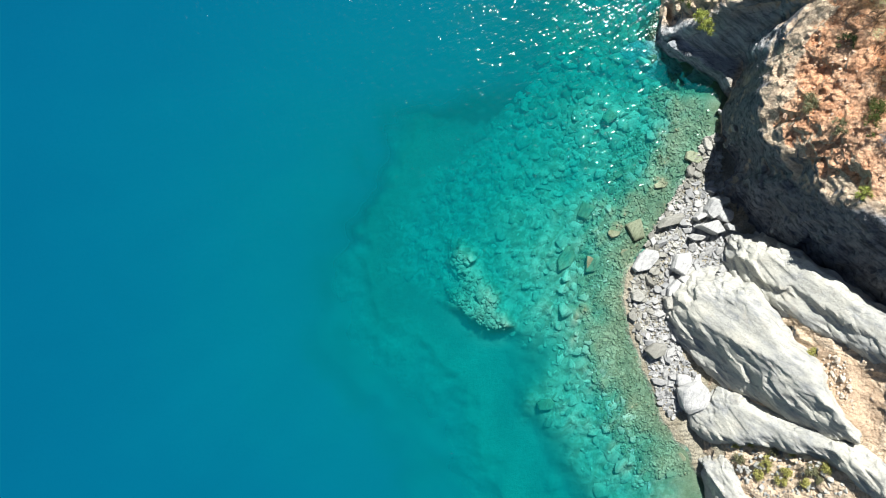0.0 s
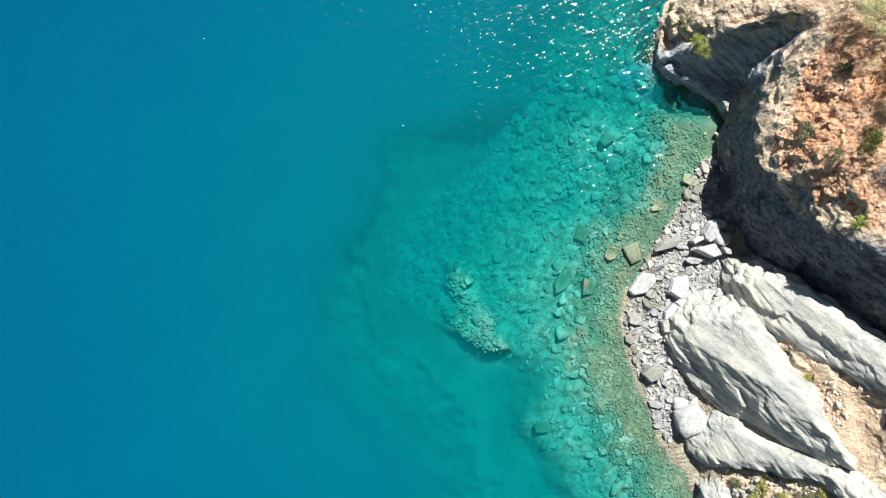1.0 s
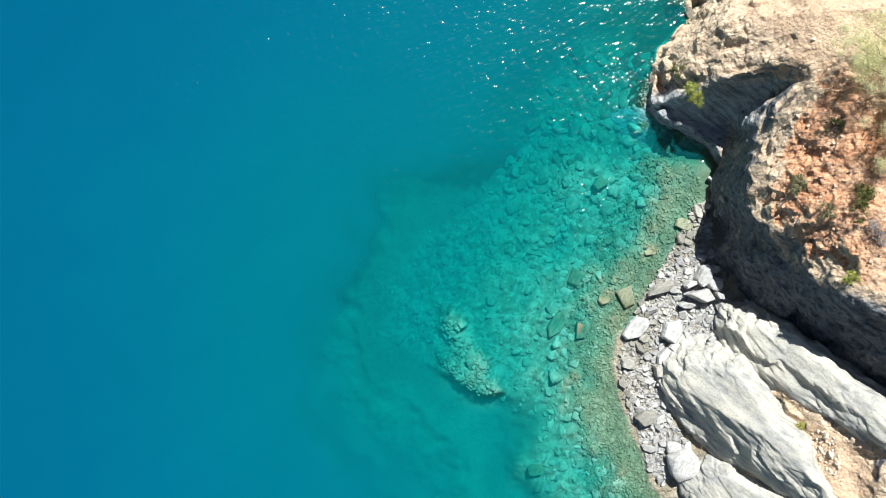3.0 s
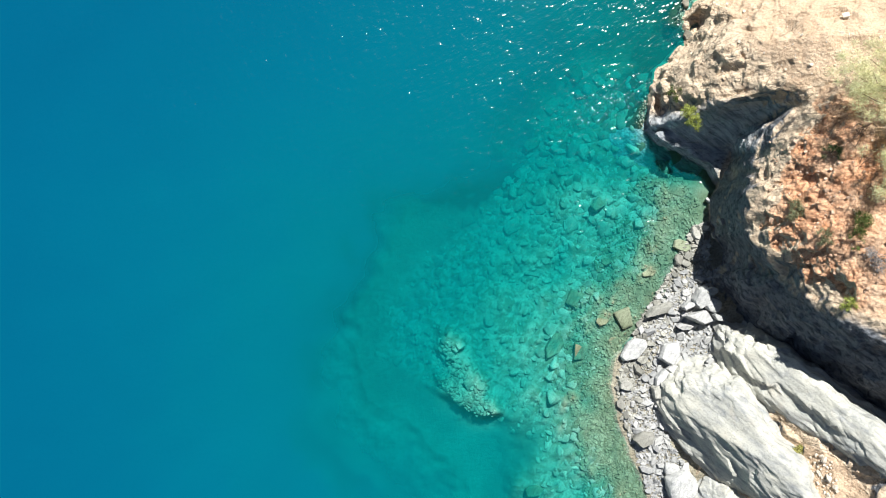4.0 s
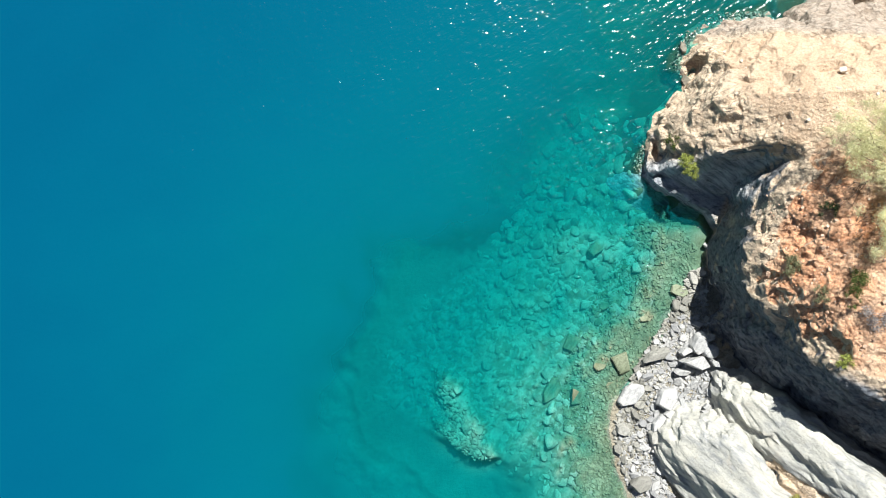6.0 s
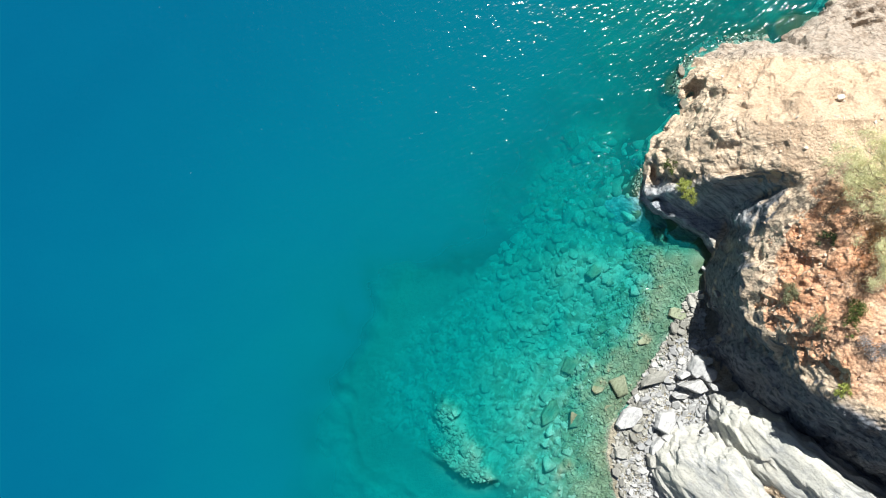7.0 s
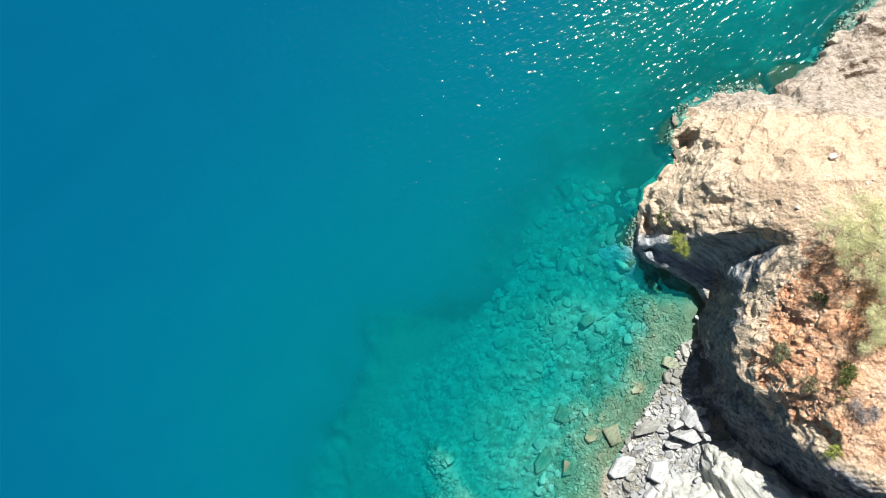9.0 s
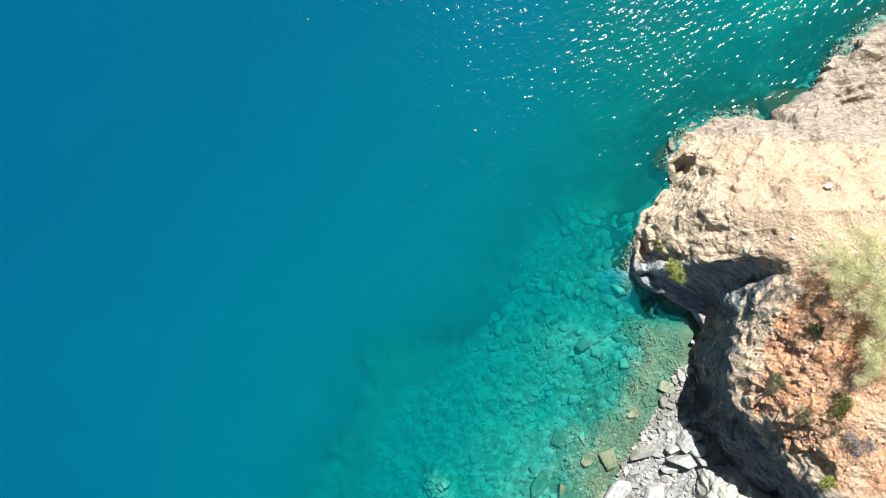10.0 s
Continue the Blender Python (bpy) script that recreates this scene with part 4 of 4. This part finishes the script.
# small stones in the shallows
pts = scatter(SHALLOWS, 2600, 0.13, 51, lambda x, y: smooth(5.0, 2.0, -inside_distance(x, y, SHORE)))
tagged(joined("shallow_stones", SUNK, pts, sea_floor(pts[:, 0].copy(), pts[:, 1].copy()) + 0.0, rng.uniform(0.12, 0.36, len(pts)), 52, MAT_SUNK), "small olive stones under shallow water along the beach", "stones", kind="stuff")

# dark wet rocks along the foot of the headland and the northern shore
FOOT = [(12.2, 11.6), (11.5, 12.2), (12.1, 13.9), (13.0, 15.4), (14.2, 16.4), (14.2, 17.4), (13.8, 18.2), (14.4, 19.8), (16.0, 21.0), (19.0, 21.1), (20.2, 20.0), (20.5, 21.0), (22.0, 21.5), (22.4, 22.8), (23.6, 24.8), (25.6, 26.4), (27, 26), (24.6, 24.0), (23.2, 22.0), (22.6, 20.6), (21, 20.2), (20.6, 18.9), (19.8, 19.2), (18.8, 20.3), (16.3, 20.1), (15.4, 19.5), (14.9, 18.4), (15.0, 16.8), (13.6, 14.9), (12.8, 13.6), (12.4, 12.2)]
FRINGE = [slab_stone("shore_rock", 560 + n, (1.0, 0.5 + 0.04 * n), 0.5, MAT_AWASH, 0.04) for n in range(10)]
pts = scatter(FOOT, 130, 0.35, 61)
for x, y in pts:
    s = min(0.8, max(0.25, rng.lognormal(-0.95, 0.35)))
    ob = new("shore_rock", FRINGE[rng.integers(len(FRINGE))])
    ob.matrix_world = pose(x, y, rng.uniform(-0.5, -0.22), rng.normal(0, 15), rng.normal(0, 15), rng.uniform(0, 360)) @ Matrix.Diagonal((s, s, s, 1))
    tagged(ob, "dark brownish wet rock awash at the foot of the headland", "rock", "wet rocks along the headland")
for x, y, z, a in ((20.45, 19.45, 0.3, 1.1), (20.75, 20.0, 0.2, 1.0), (20.85, 20.55, 0.1, 0.9), (21.3, 20.95, 0.15, 1.0), (21.9, 21.5, 0.15, 1.1), (22.55, 22.0, 0.1, 1.0), (22.9, 22.7, 0.1, 1.0), (23.2, 23.4, 0.1, 0.9), (21.0, 19.9, 0.7, 0.9), (14.35, 19.0, 0.0, 0.7), (14.5, 17.1, 0.0, 0.8)):
    ob = new("shore_rock", FRINGE[int(x * 10) % len(FRINGE)])
    ob.matrix_world = pose(x, y, z, 12, -10, x * 70) @ Matrix.Diagonal((a, a, a * 1.3, 1))
    tagged(ob, "dark wet block of rock at the edge of the sea", "rock", "wet rocks along the headland")
pts = scatter(FOOT, 1300, 0.09, 62)
tagged(joined("shore_stones", FRINGE, pts, rng.uniform(-0.14, -0.02, len(pts)), rng.uniform(0.06, 0.22, len(pts)), 63, MAT_AWASH), "dark weedy stones awash along the foot of the headland", "stones", kind="stuff")


# ---------------------------------------------------------------- plants
def leaf_material(name, dark, light, clear=0.35):
    m, nt = tree_of(name)
    geo = node(nt, "NewGeometry")
    c = mix_colour(nt, geo.outputs["Random Per Island"], dark, light)
    c = mix_colour(nt, ramp(nt, noise_node(nt, geo.outputs["Position"], 3.0, 3), [(0.4, 0), (0.65, 0.6)]), c, tuple(v * 0.6 for v in dark))
    d = nt.nodes.new("ShaderNodeBsdfDiffuse")
    t = nt.nodes.new("ShaderNodeBsdfTranslucent")
    mx = nt.nodes.new("ShaderNodeMixShader")
    mx.inputs[0].default_value = clear
    for n in (d, t):
        nt.links.new(c, n.inputs[0])
    nt.links.new(d.outputs[0], mx.inputs[1])
    nt.links.new(t.outputs[0], mx.inputs[2])
    o = nt.nodes.new("ShaderNodeOutputMaterial")
    nt.links.new(mx.outputs[0], o.inputs[0])
    return m


def bark_material(name, a, b):
    m, nt = tree_of(name)
    n = noise_node(nt, place(nt), 12, 5, 0.6)
    finish(nt, mix_colour(nt, n, a, b), 0.9, [(n, 0.02)], 0.2)
    return m


LEAF_YELLOW = leaf_material("yellow_green_leaves", (0.26, 0.30, 0.07), (0.52, 0.55, 0.17))
LEAF_PALE = leaf_material("pale_yellow_leaves", (0.34, 0.33, 0.10), (0.60, 0.57, 0.22))
LEAF_GREEN = leaf_material("green_leaves", (0.07, 0.10, 0.03), (0.20, 0.24, 0.08))
LEAF_GREY = leaf_material("grey_green_leaves", (0.16, 0.17, 0.09), (0.34, 0.33, 0.20))
LEAF_DARK = leaf_material("dark_green_leaves", (0.03, 0.05, 0.025), (0.09, 0.12, 0.05))
LEAF_PINE = leaf_material("sunlit_pine_needles", (0.64, 0.63, 0.34), (0.86, 0.84, 0.58), 0.5)
TWIG_GREY = leaf_material("bleached_grey_twigs", (0.22, 0.20, 0.19), (0.42, 0.39, 0.37), 0.1)
TWIG_BROWN = leaf_material("dry_brown_twigs", (0.17, 0.11, 0.075), (0.36, 0.26, 0.19), 0.1)
BARK = bark_material("brown_bark", (0.10, 0.065, 0.045), (0.22, 0.15, 0.11))
DEADWOOD = bark_material("bleached_dead_wood", (0.40, 0.37, 0.34), (0.62, 0.59, 0.55))


def part(name, mesh, parent, label=""):
    ob = new(name, mesh)
    ob.parent = parent
    return tagged(ob, label)


def tube(verts, faces, path, r0, r1, sides=5):
    """A tapered limb along a path of points, added to verts and faces."""
    base = len(verts)
    for n, p in enumerate(path):
        way = (path[min(n + 1, len(path) - 1)] - path[max(n - 1, 0)]).normalized()
        q = way.to_track_quat("Z", "Y")
        r = r0 + (r1 - r0) * n / (len(path) - 1)
        for k in range(sides):
            a = 2 * math.pi * k / sides
            verts.append(tuple(p + q @ Vector((r * math.cos(a), r * math.sin(a), 0))))
    for n in range(len(path) - 1):
        for k in range(sides):
            i, j = base + n * sides + k, base + n * sides + (k + 1) % sides
            faces.append((i, j, j + sides, i + sides))
    faces.append(tuple(base + (len(path) - 1) * sides + k for k in range(sides)))


def bent(rnd, a, b, wobble, n=5):
    pts = []
    for i in range(n + 1):
        t = i / n
        p = a.lerp(b, t)
        if 0 < i < n:
            p = p + Vector([rnd.gauss(0, wobble) for _ in range(3)])
        pts.append(p)
    return pts


def leaf_mesh(name, rnd, clumps, per, size, spread, material, thin=0.5, up=0.3):
    """Small leaves in clumps; each clump is (place, radius)."""
    verts, faces = [], []
    for c, rad in clumps:
        for _ in range(int(per * (rad / spread) ** 2) + 1):
            o = Vector([rnd.gauss(0, 0.48) for _ in range(3)]) * rad
            o.z *= 0.7
            p = c + o
            n = (o.normalized() * 0.6 + Vector((rnd.gauss(0, 0.6), rnd.gauss(0, 0.6), rnd.gauss(up, 0.5)))).normalized()
            q = n.to_track_quat("Z", "Y")
            a = rnd.uniform(0, 6.28)
            l = size * rnd.uniform(0.6, 1.3)
            u, v = q @ Vector((math.cos(a), math.sin(a), 0)) * l, q @ Vector((-math.sin(a), math.cos(a), 0)) * l * thin
            i = len(verts)
            verts += [tuple(p - u), tuple(p + v * 0.6 - u * 0.1), tuple(p + u), tuple(p - v * 0.6 - u * 0.1)]
            faces.append((i, i + 1, i + 2, i + 3))
    me = bpy.data.meshes.new(name)
    me.from_pydata(verts, [], faces)
    me.materials.append(material)
    return me


def bush(seed, x, y, length, width, height, turn, leaf, label, name="bush", dense=1.0, sink=0.1, leaf_size=0.055, z=None):
    rnd = random.Random(seed)
    if z is None:
        z = float(land_height(np.array([x]), np.array([y]))[0])
    top = new(name)
    top.matrix_world = pose(x, y, z - sink, 0, 0, turn)
    tagged(top, label, name, "low shrubs on the slope")
    clumps, verts, faces = [], [], []
    for _ in range(int(10 * dense * max(1, length * width / 0.5))):
        a, r = rnd.uniform(0, 6.28), math.sqrt(rnd.uniform(0, 1))
        p = Vector((math.cos(a) * r * length / 2, math.sin(a) * r * width / 2, height * (0.35 + 0.6 * (1 - r * r)) * rnd.uniform(0.6, 1.05) + sink))
        clumps.append((p, rnd.uniform(0.10, 0.24) * min(1.3, max(0.7, width))))
        if rnd.random() < 0.6:
            tube(verts, faces, bent(rnd, Vector((p.x * 0.15, p.y * 0.15, 0)), p, 0.03, 3), 0.02, 0.006, 4)
    me = bpy.data.meshes.new("branches")
    me.from_pydata(verts, [], faces)
    me.materials.append(BARK)
    part("branches", me, top, "thin brown branches")
    part("foliage", leaf_mesh("foliage", rnd, clumps, 70 * dense, leaf_size, 0.18, leaf, 0.5), top)
    return top


bush(1, 13.7, 12.1, 1.5, 0.8, 0.7, -55, LEAF_YELLOW, "bright yellow-green bush growing from the shaded rock face", dense=1.5)
bush(2, 13.2, 13.5, 1.0, 0.8, 0.5, 0, LEAF_GREEN, "dull green bush in a hollow of the headland rock", dense=1.2)
bush(3, 17.35, 7.0, 0.65, 1.0, 0.45, 0, LEAF_GREY, "grey-green dry bush on the red soil slope", dense=1.3)
bush(4, 18.15, 5.75, 1.1, 0.75, 0.6, 10, LEAF_GREY, "small olive green bush on the red soil slope", dense=1.2)
bush(5, 19.35, 6.35, 0.9, 1.0, 0.6, 0, LEAF_GREEN, "open green bush with gaps on the red soil slope", dense=1.0)
bush(6, 19.1, 5.5, 0.8, 0.7, 0.6, 0, LEAF_GREEN, "small open green bush on the red soil slope", dense=1.0)
bush(7, 18.45, 9.6, 1.2, 0.7, 0.5, 5, LEAF_DARK, "dark green low bush under bare brown scrub", dense=1.2)
bush(8, 19.15, 2.6, 0.85, 0.6, 0.5, -15, LEAF_YELLOW, "yellow-green cushion plant at the cliff edge", dense=1.6)
bush(9, 20.0, 4.7, 1.5, 1.0, 0.5, -20, TWIG_GREY, "bleached grey dead shrub on the soil slope", dense=0.9, leaf_size=0.05)
bush(10, 18.7, 11.9, 1.4, 1.0, 0.7, 20, TWIG_BROWN, "leafless brown dry scrub on the slope", "scrub", 0.2, leaf_size=0.045)
bush(11, 18.4, 10.6, 1.2, 1.3, 0.6, 0, TWIG_BROWN, "leafless reddish brown scrub on the slope", "scrub", 0.16, leaf_size=0.045)
bush(12, 19.4, 8.9, 1.2, 2.0, 0.7, 10, TWIG_BROWN, "leafless brown scrub beside the pale pine", "scrub", 0.18, leaf_size=0.045)
bush(13, 19.3, 10.3, 1.0, 1.2, 0.7, 10, TWIG_BROWN, "thin brown dry scrub beside the pale pine", "scrub", 0.16, leaf_size=0.045)
for n, (x, y, r, z, leaf) in enumerate(((17.2, -9.8, 0.75, 4.3, 0), (16.1, -10.5, 1.1, 3.1, 0), (16.85, -10.15, 0.7, 3.9, 1), (17.3, -11.6, 0.9, 4.0, 0), (18.1, -11.9, 0.6, 4.4, 0), (19.0, -11.5, 0.75, 5.0, 1), (19.6, -11.3, 0.55, 5.6, 0), (19.0, -5.35, 0.6, 5.0, 0), (16.6, -10.6, 0.45, 3, 0), (17.6, -10.9, 0.5, 3, 1), (18.3, -10.7, 0.4, 3, 0), (16.2, -11.6, 0.5, 3, 1), (17.9, -12.4, 0.6, 3, 0), (18.8, -12.2, 0.45, 3, 0), (19.3, -12.0, 0.4, 3, 1), (17.0, -12.3, 0.5, 3, 0))):
    bush(40 + n, x, y, r, r * 0.8, 0.35, 30 * n, (LEAF_PALE, LEAF_GREY)[leaf], "low yellow-green cushion plant among rocks", "cushion_plant", 1.5, 0.05)


def pine():
    rnd = random.Random(77)
    x0, y0 = 21.6, 10.8
    z0 = float(land_height(np.array([x0]), np.array([y0]))[0])
    top = new("pine_tree")
    top.matrix_world = pose(x0, y0, z0 - 0.2)
    tagged(top, "low spreading pine with pale sunlit needles and bare lower branches", "pine tree")
    verts, faces = [], []
    tube(verts, faces, bent(rnd, Vector((0, 0, 0)), Vector((0.3, 0.2, 1.3)), 0.06, 6), 0.2, 0.1, 9)
    me = bpy.data.meshes.new("trunk")
    me.from_pydata(verts, [], faces)
    me.materials.append(BARK)
    part("trunk", me, top)
    clumps = []
    ends = [(-2.2, 2.8), (-1.2, 3.0), (-3.2, 2.3), (-1.5, 1.9), (-2.7, 1.2), (-0.6, 1.4), (-1.9, 0.6), (-1.2, -0.4), (-1.7, -1.5), (-1.6, -2.6), (-1.0, -2.0), (-0.4, -1.0), (1.0, 1.5), (1.6, 0.2), (1.2, -1.6), (0.2, 2.6), (2.2, 1.6), (0.2, 0.3), (-2.3, 2.1), (-0.9, 0.6)]
    for ex, ey in ends:
        e = Vector((ex, ey, 1.45 - 0.16 * (ex * ex + ey * ey) ** 0.5 - 0.5 * max(0, ey - 1) * 0.6 + rnd.uniform(-0.2, 0.2)))
        s = Vector((0.2, 0.1, rnd.uniform(0.7, 1.2)))
        path = bent(rnd, s, e, 0.10, 5)
        verts, faces = [], []
        tube(verts, faces, path, 0.06, 0.015, 5)
        me = bpy.data.meshes.new("limb")
        me.from_pydata(verts, [], faces)
        me.materials.append(BARK)
        part("limb", me, top)
        for _ in range(12):
            p = e + Vector((rnd.gauss(0, 0.42), rnd.gauss(0, 0.42), rnd.gauss(0, 0.14)))
            clumps.append((p, rnd.uniform(0.2, 0.42)))
        clumps.append((path[3], 0.2))
    part("crown", leaf_mesh("crown", rnd, clumps, 72, 0.075, 0.2, LEAF_PINE, 0.22, 0.5), top, "pale yellow-green needles in loose clumps")


pine()


def dead_branches(seed, x, y, z, reach, turn, material, label, spread=1.0, count=9):
    rnd = random.Random(seed)
    verts, faces = [], []
    for n in range(count):
        a = rnd.gauss(0, 0.5 * spread)
        e = Vector((math.cos(a), math.sin(a), rnd.uniform(-0.05, 0.3))) * reach * rnd.uniform(0.5, 1)
        path = bent(rnd, Vector((0, 0, 0)), e, 0.05, 5)
        tube(verts, faces, path, 0.03, 0.008, 5)
        for _ in range(4):
            k = rnd.randint(1, 4)
            t = path[k] + Vector((rnd.gauss(0.2, 0.2), rnd.gauss(0, 0.25), rnd.gauss(0.05, 0.1))) * reach * 0.6
            tube(verts, faces, bent(rnd, path[k], t, 0.03, 3), 0.014, 0.005, 4)
    me = bpy.data.meshes.new("dead_branch")
    me.from_pydata(verts, [], faces)
    me.materials.append(material)
    ob = new("dead_branch", me)
    ob.matrix_world = pose(x, y, z, 0, 0, turn)
    return tagged(ob, label, "dead branch")


dead_branches(91, 20.9, 12.7, 9.7, 1.3, 165, DEADWOOD, "bleached white dead branches caught in the pine crown", 1.3, 9)
dead_branches(92, 19.9, 10.9, float(land_height(np.array([19.9]), np.array([10.9]))[0]) + 0.15, 2.0, 215, BARK, "dark bare fallen branch on the slope", 0.7, 5)

# ---------------------------------------------------------------- stones lying on the soil
PLAIN = [(17.0, 13.4), (18.2, 16.6), (23.5, 16.8), (23.5, 12.5), (21.0, 12.0)]
SLOPE = [(16.6, 11.0), (16.2, 8.0), (16.5, 6.2), (18.2, 4.4), (19.6, 3.0), (23, 2), (23, 9), (19.5, 12.0), (17.8, 12.0)]
POCKET = [(18.0, -4.9), (20.2, -5.6), (20.6, -8.2), (19.5, -7.6), (18.8, -6.2)]
SHELF = [(15.6, -11.0), (19.3, -10.7), (20.6, -12.2), (20.6, -15), (16.8, -14.5)]
LEDGES = [(14.0, 14.6), (15.6, 13.3), (17.3, 13.0), (18.0, 16.5), (15.8, 18.9), (15.4, 17.0)]
SOILSTONE = [rock_mesh("soil_stone", 600 + n, (1.0, 0.8), 0.6, MAT_TANSTONE, 12, 0.05) for n in range(6)]
for (x, y, s) in ((19.3, 15.35, 0.34), (19.9, 16.35, 0.42), (20.9, 15.0, 0.2), (18.0, 13.9, 0.2), (20.0, 13.9, 0.2)):
    z = float(land_height(np.array([x]), np.array([y]))[0])
    ob = new("stone", SOILSTONE[int(x * 7) % 6])
    ob.matrix_world = pose(x, y, z + 0.12 * s, 0, 0, x * 100) @ Matrix.Diagonal((s, s, s, 1))
    tagged(ob, "pale stone lying on the tan soil", "stone", "stones on the soil")
for n, (poly, count) in enumerate(((PLAIN, 130), (SLOPE, 520), (LEDGES, 90), (POCKET, 90), (SHELF, 190))):
    pts = scatter(poly, count, 0.12, 700 + n)
    tagged(joined("gravel", SOILSTONE, pts, ground_z(pts) + 0.02, np.clip(np.random.default_rng(710 + n).lognormal(-2.2, 0.5, len(pts)), 0.05, 0.36) * (0.55, 0.85, 0.6, 1.4, 1.9)[n], 720 + n, (MAT_TANSTONE, MAT_SOILROCK, MAT_TANSTONE, MAT_TANSTONE, MAT_PALE)[n]),
           ("small pale stones strewn over tan soil", "reddish broken stones strewn over the soil slope", "pale chips of rock on the headland", "pale stones lying in a hollow between slabs", "broken pale stones on the southern shelf")[n], "gravel", kind="stuff")
